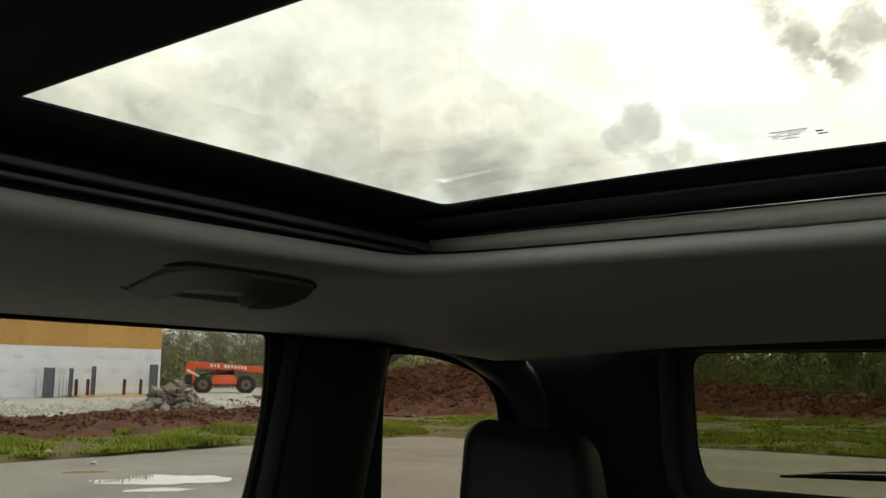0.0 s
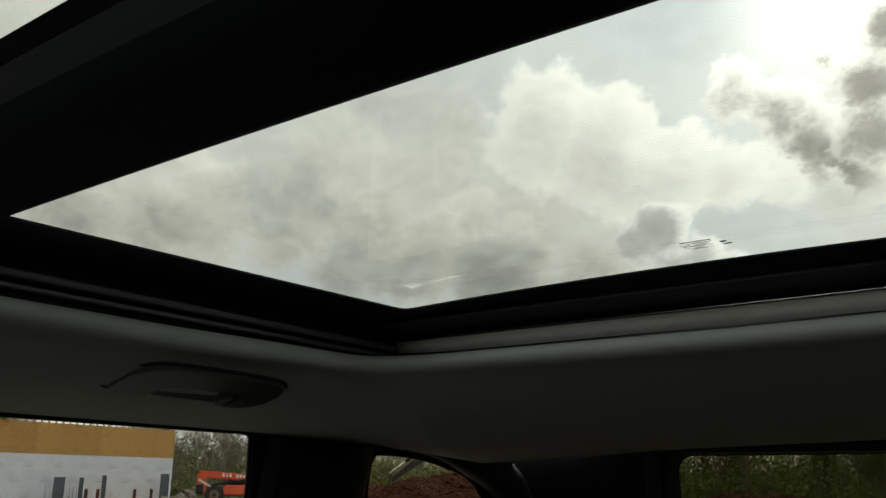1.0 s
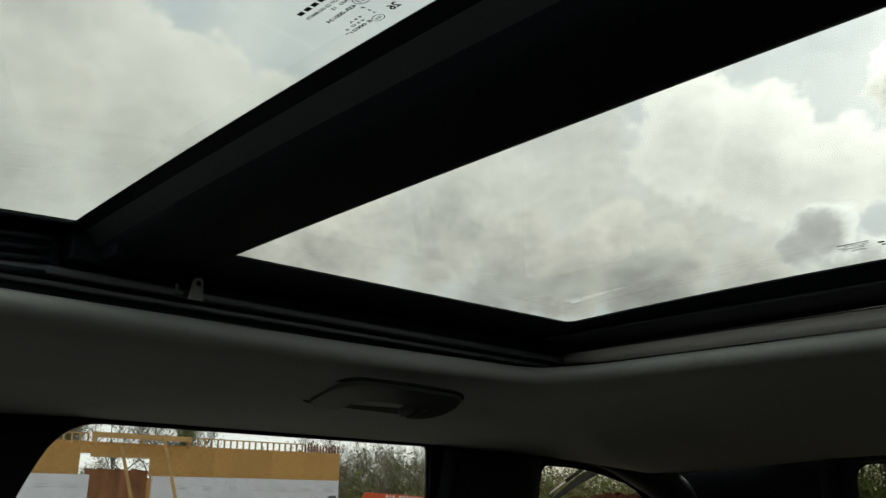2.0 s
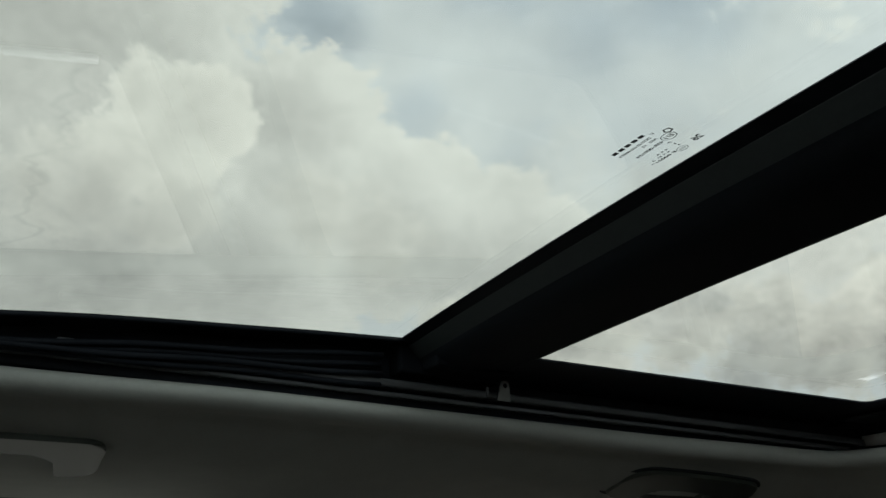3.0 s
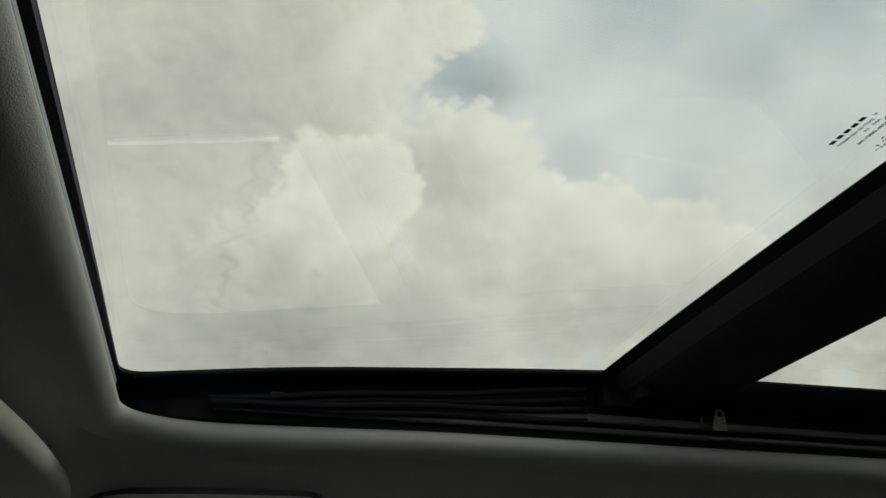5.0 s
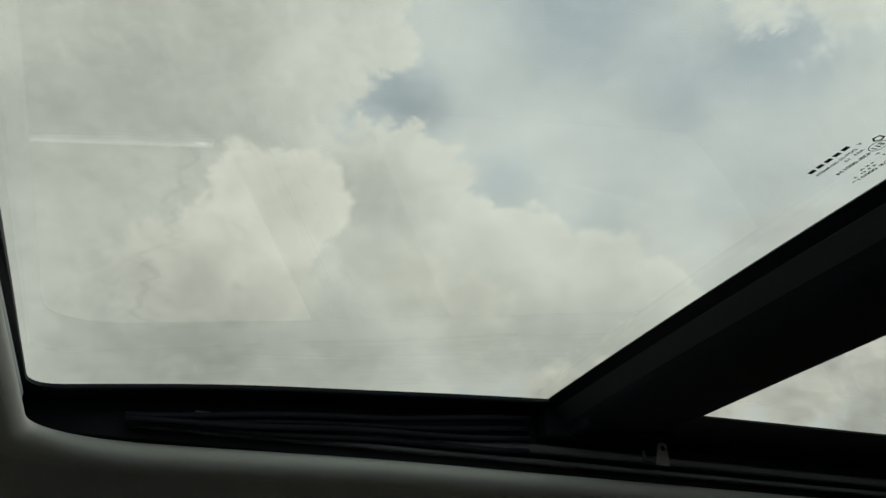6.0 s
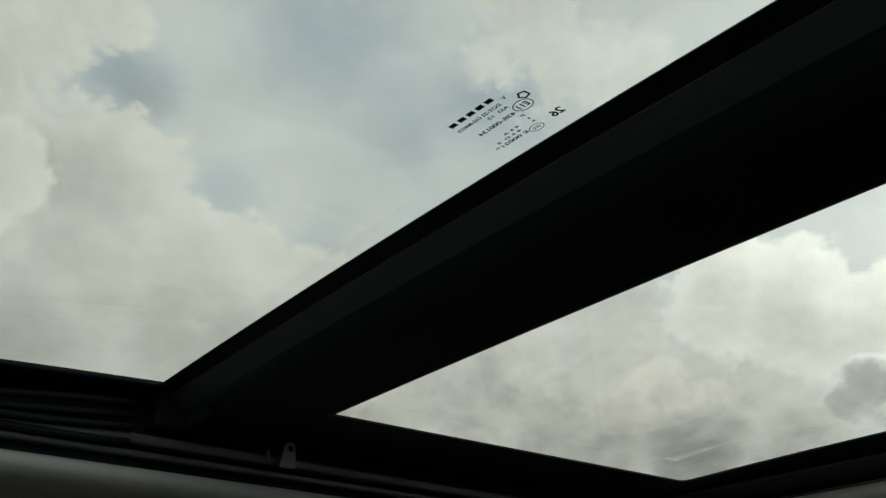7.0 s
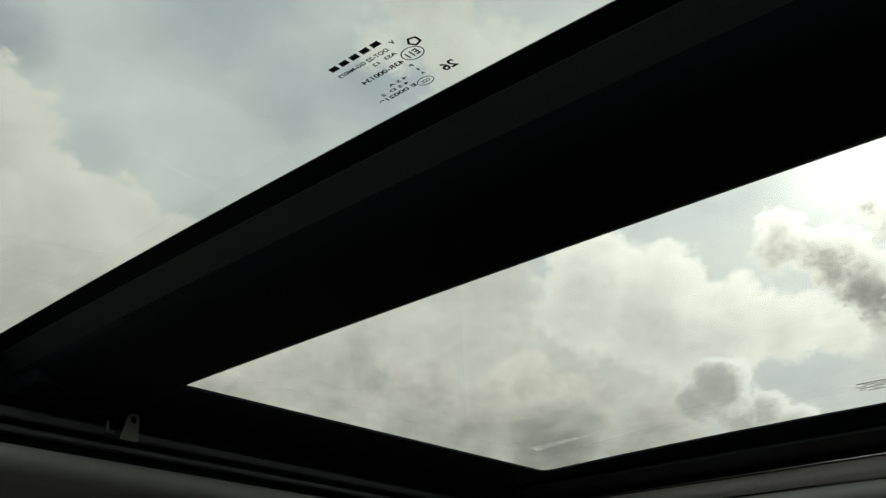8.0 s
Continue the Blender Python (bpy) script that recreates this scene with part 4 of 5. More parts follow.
# rounded edges of the pillar beside the front door window; pale slate paints the cover's sheen
for name, rows, r, mat, label in (
        ("weatherstrip", [(0.105, 1.520), (0.075, 1.514), (0.050, 1.494), (0.042, 1.474), (0.052, 1.441), (0.175, 1.00)], 0.007, "trim_grey", "dark grey rounded rubber weatherstrip round the door window"),
        ("pillar_edge", [(0.066, 1.522), (0.044, 1.507), (0.024, 1.480), (0.017, 1.462), (0.029, 1.430), (0.142, 1.00)], 0.0140, "slate", "rounded edge of the pillar cover, slate-grey for its sheen")):
    line = rounded(rows, [0, 0.02, 0.02, 0.02, 0.03, 0], 5)
    tagged(part(name, tube([side_point(p.x, p.y) - Vector((0.006, 0, 0)) for p in line], r, sides=14), mat, smooth=True), label, "pillar trim", kind="structure")
pillar("pillar_trim", -0.900, -0.862, 0.95, 1.515, 0.02, 0.012, "trim_grey", "slate-grey strip beside the rear door window")
pillar("pillar_trim", -1.14, -0.905, 0.95, 1.508, 0.05, 0.040, "trim", "black padded pillar cover behind the rear door")
bow = rounded([(-1.22, 1.514), (-1.36, 1.511), (-1.60, 1.468), (-1.715, 1.385), (-1.78, 1.20), (-1.80, 0.98)], [0, 0.12, 0.12, 0.1, 0.1, 0], 6)
run = [0.0] + np.cumsum([(q - p).length for p, q in zip(bow, bow[1:])]).tolist()
reach = [(d, p.x) for d, p in zip(run, bow)], [(d, p.y) for d, p in zip(run, bow)]
arch, girth = [], []
for k in range(49):
    d = run[-1] * k / 48
    arch.append(side_point(lerp_table(reach[0], d), lerp_table(reach[1], d)) - Vector((0.015, 0, 0)))
    girth.append(0.010 + 0.040 * smooth_step(d / 0.42))
tagged(part("quarter_trim", tube(arch, girth, sides=20, flat=0.9), "trim_grey", smooth=True), "dark moulded arch over the quarter window", "pillar trim", kind="structure")

# corner pillar between the quarter window and the tailgate
for s in (1, -1):
    rows = []
    for i in range(14):
        z = 0.95 + (1.545 - 0.95) * i / 13
        a, c = side_point(-1.70 + 0.06 * (z - 1.48), min(z, 1.50)), rear_point(0.605, min(z, 1.50))
        a.z = c.z = z
        corner = Vector((a.x - 0.01, c.y + 0.02, z))
        rows.append([Vector((s * q.x, q.y, q.z)) for q in (a * (1 - t) ** 2 + corner * 2 * t * (1 - t) + c * t * t for t in np.linspace(0, 1, 13))])
    tagged(part("corner_pillar", loft(rows, closed=False), "trim", smooth=True), "black moulded corner pillar cover beside the tailgate", "pillar trim", kind="structure")

seat = tagged(empty("rear_bench", (0.60, -1.10, 0.38)), "black leather rear seat with a padded headrest", "car seat")
def pad(size, at, bevel, tilt):
    own = bmesh.new()
    bmesh.ops.create_cube(own, size=1.0, matrix=Matrix.Diagonal((*size, 1)))
    bmesh.ops.bevel(own, geom=own.edges[:], offset=bevel, segments=5, affect="EDGES", profile=0.5)
    bmesh.ops.transform(own, matrix=Matrix.Translation(at) @ pose(0, 0, 0, tilt, 0, 0), verts=own.verts)
    return own


part("cushion", pad((0.52, 0.50, 0.16), (0, 0.27, 0.20), 0.05, 4), "leather", seat, smooth=True)
part("seat_base", box((0.50, 0.44, 0.13), (0, 0.24, 0.065), 0.02), "leather", seat)
part("backrest", pad((0.52, 0.14, 0.66), (0, -0.03, 0.50), 0.05, 12), "leather", seat, smooth=True)
head_pad = pad((0.280, 0.115, 0.21), (-0.060, -0.035, 0.895), 0.045, 8)
for v in head_pad.verts:
    side = max(0.0, (-0.052 - v.co.x) / 0.13)
    v.co.x += side * 0.048 * max(0.0, (v.co.z - 0.79) / 0.21)
    v.co.z -= side * 0.016
head = part("headrest", head_pad, "leather", seat, "black leather padded headrest", True)
for s in (-1, 1):
    part("post", cylinder(0.006, 0.12, (-0.052 + 0.06 * s, -0.05, 0.79), "Z", 12), "chrome", seat, "chrome headrest post", True)

wiper = tagged(empty("rear_wiper", tuple(rear_point(0.25, 1.24) + Vector((0, -0.030, 0)))), "black wiper arm and blade on the rear window", "wiper")
part("blade", tube([(0.115, -0.004, -0.012), (0.06, 0, -0.007), (0.0, 0, -0.003), (-0.10, 0, 0.001), (-0.25, 0, 0.000)], [0.003, 0.005, 0.007, 0.008, 0.006], flat=1.0), "gasket", wiper, smooth=True)
part("arm", tube([(0.050, -0.006, -0.002), (0.0, -0.010, 0.003), (-0.10, -0.013, 0.008), (-0.25, -0.016, 0.009)], [0.0015, 0.004, 0.007, 0.010]), "black", wiper, smooth=True)


# ---- outside: ground, paving, verge ----
def strip(points_a, points_b, lift, mat, name, label, category):
    """Ground cover between two edges given as rows of points."""
    bm = bmesh.new()
    rows = [[bm.verts.new((x, y, z + lift)) for x, y, z in row] for row in (points_a, points_b)]
    for i in range(len(points_a) - 1):
        bm.faces.new((rows[0][i], rows[0][i + 1], rows[1][i + 1], rows[1][i]))
    return tagged(part(name, bm, mat), label, category, kind="structure")


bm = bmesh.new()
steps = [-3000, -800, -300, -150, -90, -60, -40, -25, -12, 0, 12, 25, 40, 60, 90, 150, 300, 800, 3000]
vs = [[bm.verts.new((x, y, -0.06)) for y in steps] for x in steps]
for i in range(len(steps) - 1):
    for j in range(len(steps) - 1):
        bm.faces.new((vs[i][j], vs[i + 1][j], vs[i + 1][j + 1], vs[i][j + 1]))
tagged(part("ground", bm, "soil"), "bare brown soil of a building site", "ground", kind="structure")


def wobble(t, seed, size):
    return noise.noise(Vector((t * 0.35, seed, 0))) * size + noise.noise(Vector((t * 1.7, seed + 7, 0))) * size * 0.4


def edge_side(y):
    """East edge of the paving."""
    return 13.3 - 0.045 * (-7 - y) + wobble(y, 1, 0.5) if y > -15 else 12.6 + wobble(y, 1, 0.5)


# the unseen left edge is made up, kept near to cut bounce onto the headliner
outline = [Vector((-40, -9)), Vector((-2.6, -9))] + [Vector((-1.9 + wobble(y, 5, 0.4), y)) for y in np.arange(-8, 40, 1.0)] + [Vector((14.5, 40))]
outline += [Vector((edge_side(y), y)) for y in np.arange(38, -15.5, -0.7)]
outline += [Vector((x, -17.4 + wobble(x, 3, 0.45) + (0.9 if x > 9 else 0))) for x in np.arange(11.8, -40, -0.8)]
tagged(part("pavement", plate(outline, [], lambda x, y: Vector((x, y, -0.04)), Vector((0, 0, 0.04))), "asphalt"), "worn pale grey asphalt parking area", "pavement", kind="structure")
for a, b, w in (((11.5, -12.6), (-14, -15.6), 0.035), ((11.0, -11.4), (2, -13.0), 0.02), ((2.7, 0.0), (4.9, 0.22), 0.032)):
    a, b = Vector((*a, 0.004)), Vector((*b, 0.004))
    n = 60
    pts = [a.lerp(b, k / n) + Vector((0, wobble(k * 0.7, 9, 0.16), 0)) for k in range(n + 1)]
    bm = bmesh.new()
    rows = [(bm.verts.new(p), bm.verts.new(p + Vector((0, w * (0.6 + 0.8 * random.random()), 0)))) for p in pts]
    for p, q in zip(rows, rows[1:]):
        bm.faces.new((p[0], q[0], q[1], p[1]))
    tagged(part("pavement_crack", bm, "crack"), "dark crack across the asphalt", "crack", kind="structure")


def puddle(cx, cy, rx, ry, turn, seed):
    bm = bmesh.new()
    pts = []
    for k in range(40):
        a = 2 * math.pi * k / 40
        r = 1 + 0.45 * noise.noise(Vector((math.cos(a) * 1.6, math.sin(a) * 1.6, seed))) + 0.22 * noise.noise(Vector((math.cos(a) * 4.5, math.sin(a) * 4.5, seed + 2)))
        p = Matrix.Rotation(radians(turn), 2) @ Vector((rx * r * math.cos(a), ry * r * math.sin(a)))
        pts.append(bm.verts.new((cx + p.x, cy + p.y, 0.004)))
    bm.faces.new(pts)
    return tagged(part("puddle", bm, "water"), "shallow rain puddle reflecting the sky", "puddle", kind="structure")


puddle(9.75, -7.50, 0.52, 0.82, -40, 2.0)
puddle(8.98, -6.80, 0.19, 0.38, -40, 5.0)
puddle(11.37, -7.35, 0.13, 0.30, -40, 8.0)


def relief(x, y, z, seed, rough):
    """Lumps and furrows on a bank, fading out where it meets the ground."""
    coarse = 0.45 * noise.fractal(Vector((x * 0.9, y * 0.9, seed)), 1.0, 2.0, 4)
    fine = 0.55 * noise.fractal(Vector((x * 2.6, y * 2.6, seed + 3)), 0.8, 2.0, 3) + 0.40 * noise.noise(Vector((x * 7.0, y * 7.0, seed + 5)))
    return rough * (coarse + fine) * min(1.0, max(z + 0.25, 0.0) * 2.2)


def cover(name, mat, x0, x1, y0, y1, height, seed, label, category, ragged=0.6, step=0.6, rough=0.12, inside=None, kind="structure"):
    """A low uneven bank with ragged edges; height(x, y) gives its form."""
    bm = bmesh.new()
    nx, ny = int((x1 - x0) / step) + 1, int((y1 - y0) / step) + 1
    grid = []
    for i in range(nx):
        row = []
        for j in range(ny):
            x, y = x0 + (x1 - x0) * i / (nx - 1), y0 + (y1 - y0) * j / (ny - 1)
            z = height(x, y)
            z += relief(x, y, z, seed, rough)
            row.append(bm.verts.new((x, y, z)))
        grid.append(row)
    for i in range(nx - 1):
        for j in range(ny - 1):
            q = (grid[i][j], grid[i + 1][j], grid[i + 1][j + 1], grid[i][j + 1])
            if max(v.co.z for v in q) > -0.08:
                bm.faces.new(q)
    bmesh.ops.delete(bm, geom=[v for v in bm.verts if not v.link_faces], context="VERTS")
    return tagged(part(name, bm, mat, smooth=True), label, category, kind=kind)


def ridge(x, y, cx, cy, rx, ry, h, turn=0.0):
    c, s = math.cos(radians(turn)), math.sin(radians(turn))
    u, v = ((x - cx) * c + (y - cy) * s) / rx, (-(x - cx) * s + (y - cy) * c) / ry
    return h * math.exp(-(u * u + v * v) ** 1.3) - 0.1


# verges of turf beside the paving
def verge_side(x, y):
    a = edge_side(max(y, -15)) + 0.1
    b = 17.5 + wobble(y, 12, 1.6) + (-0.1 * (y + 14) if y < -14 else 0)
    if y < -15:
        a = 12.0 + (-(y + 15)) * -0.3
    inside = min(x - a, b - x, y + 19.0)
    return -0.12 + 0.15 * smooth_step(inside / 0.5)


cover("verge", "grass_dry", 11, 22, -20, 22, verge_side, 3.1, "strip of worn spring turf beside the asphalt", "verge", step=0.4, rough=0.05)


def verge_rear(x, y):
    a = -17.3 + wobble(x, 3, 0.45)
    b = -31.5 + wobble(x, 21, 1.5)
    return -0.12 + 0.15 * smooth_step(min(a - y, y - b) / 0.6)


cover("verge", "grass_dry", -30, 17, -34, -16.5, verge_rear, 4.1, "broad strip of worn spring turf behind the paving", "verge", step=0.6, rough=0.06)

# red clay banks, gravel and mounds
cover("clay_bank", "red_soil", 15.5, 30, -24, 24, lambda x, y: ridge(x, y, 20.8 + wobble(y, 31, 1.0), y, 3.6, 1, 0.30) if y > -21 else -0.1, 5.1, "churned red clay bank along the verge", "earth bank", step=0.25, rough=0.26)
cover("gravel_yard", "gravel", 22, 70, -60, 26, lambda x, y: -0.10 + 0.11 * smooth_step((x - 23.5 - wobble(y, 41, 1.2)) / 1.2), 6.1, "pale gravel yard round the building", "gravel", step=1.0, rough=0.04)
cover("earth_mound", "red_soil", 12, 40, -45, -24, lambda x, y: max(ridge(x, y, 24.0, -34.0, 6.5, 4.0, 1.75, -25), ridge(x, y, 31, -37, 6.0, 4.0, 1.3, -25), ridge(x, y, 19.0, -28.5, 6.0, 3.0, 0.40, -20)), 7.1, "high mound of dug red earth", "earth mound", step=0.24, rough=0.42)
cover("earth_mound", "red_soil", -40, 16, -44, -30, lambda x, y: max(ridge(x, y, 10.8, -36.0, 4.2, 3.0, 1.15), ridge(x, y, 4.0, -36.5, 6.5, 3.0, 0.85), ridge(x, y, -8, -36.5, 9, 3.0, 0.85), ridge(x, y, -24, -36.5, 12, 3.0, 0.9)), 8.1, "low spoil heap of dark red earth behind the turf", "earth mound", step=0.26, rough=0.34)


def scatter(name, mat, count, spot, size, label, category, seed):
    """Many small lumps in one mesh."""
    rng = random.Random(seed)
    bm = bmesh.new()
    for _ in range(count):
        x, y, z = spot(rng)
        r = size * (0.4 + rng.random() ** 2 * 1.3)
        vs = [bm.verts.new((x + dx * r * rng.uniform(0.6, 1.2), y + dy * r * rng.uniform(0.6, 1.2), z + dz * r * rng.uniform(0.4, 0.9))) for dx, dy, dz in ((1, 0, 0), (-1, 0, 0), (0, 1, 0), (0, -1, 0), (0, 0, 1), (0, 0, -0.6))]
        for a, b, c in ((0, 2, 4), (2, 1, 4), (1, 3, 4), (3, 0, 4), (2, 0, 5), (1, 2, 5), (3, 1, 5), (0, 3, 5)):
            bm.faces.new((vs[a], vs[b], vs[c]))
    return tagged(part(name, bm, mat), label, category, kind="stuff")


def on(height, x, y, seed, rough):
    z = max(height(x, y), -0.06)
    return x, y, z + relief(x, y, z, seed, rough) + 0.01


def bank_form(x, y):
    return ridge(x, y, 20.8 + wobble(y, 31, 1.0), y, 3.6, 1, 0.30) if y > -21 else -0.1


def mound_form(x, y):
    return max(ridge(x, y, 24.0, -34.0, 6.5, 4.0, 1.75, -25), ridge(x, y, 31, -37, 6.0, 4.0, 1.3, -25), ridge(x, y, 19.0, -28.5, 6.0, 3.0, 0.40, -20))


def heap_form(x, y):
    return max(ridge(x, y, 10.8, -36.0, 4.2, 3.0, 1.15), ridge(x, y, 4.0, -36.5, 6.5, 3.0, 0.85), ridge(x, y, -8, -36.5, 9, 3.0, 0.85))


scatter("clods", "red_soil", 9000, lambda r: on(bank_form, r.gauss(20.0, 1.2), r.uniform(-20, 10), 5.1, 0.26), 0.060, "loose clods of red clay", "clods", 1)
scatter("clods", "red_soil", 14000, lambda r: on(mound_form, r.gauss(24.0, 4.0), r.gauss(-32.4, 2.6), 7.1, 0.42), 0.085, "loose clods of red clay", "clods", 2)
scatter("clods", "red_soil", 9000, lambda r: on(heap_form, r.uniform(-8, 15), r.gauss(-35.0, 1.4), 8.1, 0.34), 0.075, "loose clods of dark earth", "clods", 3)
scatter("pebbles", "gravel", 150, lambda r: (r.uniform(0, 13), r.uniform(-31, -18), 0.04), 0.045, "scattered pale stones in the turf", "stones", 4)


scatter("pebbles", "gravel", 3600, lambda r: (r.gauss(28.0, 4.5), r.uniform(-26, 8), 0.02), 0.10, "loose pale stones on the gravel", "stones", 5)


def grass(name, count, spot, tall, seed, label):
    """Tufts of blades, tall in the thick of a clump and short at its edge."""
    rng = random.Random(seed)
    verts, faces = [], []
    for _ in range(count):
        x, y, z, thick = spot(rng)
        h = tall * rng.uniform(0.5, 1.2) * (0.35 + 1.3 * thick)
        for _ in range(4):
            a, w, b = rng.uniform(0, 6.28), rng.uniform(0.010, 0.026), rng.uniform(0.02, 0.11)
            n = len(verts)
            px, py, top = x + rng.uniform(-.08, .08), y + rng.uniform(-.08, .08), h * rng.uniform(0.6, 1.1)
            verts += [(px - math.cos(a) * w, py - math.sin(a) * w, z), (px + math.cos(a) * w, py + math.sin(a) * w, z), (px - math.sin(a) * b, py + math.cos(a) * b, z + top)]
            faces.append((n, n + 1, n + 2))
    me = bpy.data.meshes.new(name)
    me.from_pydata(verts, [], faces)
    me.materials.append(M["grass"])
    return tagged(new(name, me), label, "grass", kind="stuff")


def clump(x, y, seed):
    """How thick the growth is, 0 to 1."""
    v = noise.noise(Vector((x * 0.45, y * 0.45, seed))) + 0.6 * noise.noise(Vector((x * 1.3, y * 1.3, seed + 4))) + 0.35 * noise.noise(Vector((x * 3.1, y * 3.1, seed + 9)))
    return smooth_step(0.50 + 1.1 * v)


def side_spot(r):
    while True:
        y, x = r.uniform(-18, 9), r.uniform(12.3, 18.8)
        thick = clump(x, y, 4)
        if verge_side(x, y) > -0.02 and thick > r.random() * 0.9:
            return x, y, 0.02, thick


def rear_spot(r):
    while True:
        x, y = r.uniform(-4, 16), r.uniform(-31.5, -17)
        thick = clump(x, y, 9)
        if verge_rear(x, y) > -0.02 and thick > r.random() * 0.8:
            return x, y, 0.02, thick


grass("grass", 34000, side_spot, 0.105, 11, "bright green grass tufts on the verge")
grass("grass", 38000, rear_spot, 0.07, 12, "patchy green grass behind the paving")


# heap of broken concrete beside the clay
def rock_mesh(seed):
    rng = random.Random(seed)
    bm = bmesh.new()
    bmesh.ops.create_icosphere(bm, subdivisions=1, radius=1.0)
    cut = [Vector((rng.uniform(-1, 1), rng.uniform(-1, 1), rng.uniform(-1, 1))).normalized() for _ in range(9)]
    for v in bm.verts:
        for c in cut:
            d = v.co.dot(c) - 0.48
            if d > 0:
                v.co -= c * d
        v.co *= rng.uniform(0.94, 1.06)
    me = bpy.data.meshes.new("rock")
    bm.to_mesh(me)
    bm.free()
    me.materials.append(M["rock"])
    return me


ROCKS = [rock_mesh(k) for k in range(7)]
rubble = tagged(empty("rubble_heap", (25.0, -19.4, 0.0)), "heap of broken pale concrete and stones on the clay", "rubble")
rng = random.Random(5)
for k in range(230):
    u, v = rng.gauss(0, 0.95), rng.gauss(0, 0.6)
    top = max(0.0, 1.0 * math.exp(-(u * u * 0.6 + v * v * 1.1)))
    size = rng.uniform(0.07, 0.21)
    ob = new("rock", ROCKS[k % 7])
    ob.parent = rubble
    ob.matrix_basis = Matrix.Translation((u * 0.62 - v * 0.5, -u * 0.78 - v * 0.4, rng.uniform(0.25, 1.0) * top + 0.02)) @ Euler((rng.uniform(0, 6), rng.uniform(0, 6), rng.uniform(0, 6))).to_matrix().to_4x4() @ Matrix.Diagonal((size * rng.uniform(0.8, 1.6), size, size * rng.uniform(0.6, 1.0), 1))

rubble.scale = (1.55, 1.55, 1.05)

# ---- the building under construction ----
BX, SOUTH, NORTH, OPEN_S, OPEN_N = 43.6, -32.8, -4.6, -20.8, -17.5
house = tagged(empty("building", (BX, (SOUTH + NORTH) / 2, 0)), "unfinished timber building with white house wrap and strand board", "building")
HC = Vector((BX, (SOUTH + NORTH) / 2, 0))


def house_part(name, x0, x1, y0, y1, z0, z1, mat, bevel=0.0, label="", parent=None):
    return part(name, box((x1 - x0, y1 - y0, z1 - z0), Vector(((x0 + x1) / 2, (y0 + y1) / 2, (z0 + z1) / 2)) - HC, bevel), mat, parent or house, label)


for y0, y1 in ((SOUTH, OPEN_S), (OPEN_N, NORTH)):
    house_part("house_wrap", BX, BX + 0.15, y0, y1, -0.1, 2.70, "wrap", label="wrinkled white house wrap sheet")
    n = int((y1 - y0) / 1.55)
    for k in range(n):
        for row in range(3):
            y = y0 + (k + 0.5 + 0.4 * (row % 2)) * (y1 - y0) / (n + 0.5)
            house_part("wrap_mark", BX - 0.005, BX + 0.01, y - 0.28, y + 0.28, 0.55 + 0.75 * row, 0.62 + 0.75 * row, "wrap_print")
            house_part("wrap_mark", BX - 0.005, BX + 0.01, y - 0.20, y + 0.30, 0.70 + 0.75 * row, 0.74 + 0.75 * row, "wrap_print")
for s in (SOUTH, NORTH - 0.15):
    house_part("side_wall", BX + 0.15, BX + 15, s, s + 0.15, -0.1, 4.2, "osb")
house_part("back_wall", BX + 14.85, BX + 15, SOUTH + 0.15, NORTH - 0.15, -0.1, 3.0, "osb")
house_part("door_header", BX - 0.03, BX + 0.15, OPEN_S, OPEN_N, 3.56, 3.72, "lumber", label="sawn header beam over the opening")
house_part("front_beam", BX - 0.32, BX - 0.05, -22.7, -17.4, 4.50, 4.76, "lumber", label="sawn beam across the wall head")
for y in (-22.6, -20.0, -17.5):
    house_part("beam_block", BX - 0.30, BX - 0.02, y - 0.06, y + 0.06, 4.2, 4.5, "lumber")
for k in range(11):
    y = OPEN_S + 0.15 + k * (OPEN_N - OPEN_S - 0.3) / 10
    house_part("inner_board", BX + 0.6, BX + 0.66, y - 0.15, y + 0.145, -0.1, 2.98 + 0.04 * (k % 3), "plank")
for y0, z0, x1, y1, z1 in ((-18.8, 4.12, -1.2, -19.7, 0.0), (-21.0, 4.75, -1.5, -21.9, 0.0)):
    a, b = Vector((BX - 0.40, y0, z0)), Vector((BX + x1, y1, z1))
    mid, way = (a + b) / 2 - HC, (a - b)
    turn = way.to_track_quat("Z", "Y").to_matrix().to_4x4()
    part("leaning_board", box((0.05, 0.16, way.length), mid, 0.0, turn=turn), "lumber", house, "long sawn board leaning on the wall")
house_part("top_plate", BX, BX + 0.12, -30.2, -23.2, 4.70, 4.76, "lumber")
house_part("top_plate", BX, BX + 0.12, -17.3, NORTH, 4.66, 4.72, "lumber")
k = 0
y = SOUTH + 0.1
while y < NORTH:
    rough = y < -30.2
    tall = 4.75 + random.uniform(-0.10, 0.16) if rough else 4.70
    if not (-23.1 < y < -17.3) and not (-12.0 < y < -5.2):
        house_part("stud", BX + 0.02, BX + 0.11, y - 0.035, y + 0.035, 4.25, tall, "plank" if rough else "lumber")
    y += 0.22 if rough else 0.40
house_part("corner_post", BX, BX + 0.12, NORTH - 0.12, NORTH, 4.25, 4.95, "lumber")
house_part("threshold", BX - 1.6, BX - 0.1, -32.2, -26.6, -0.08, 0.10, "lumber", 0.02, "yellow timber edging at the wall's foot")
panel_mesh = {}
y = SOUTH
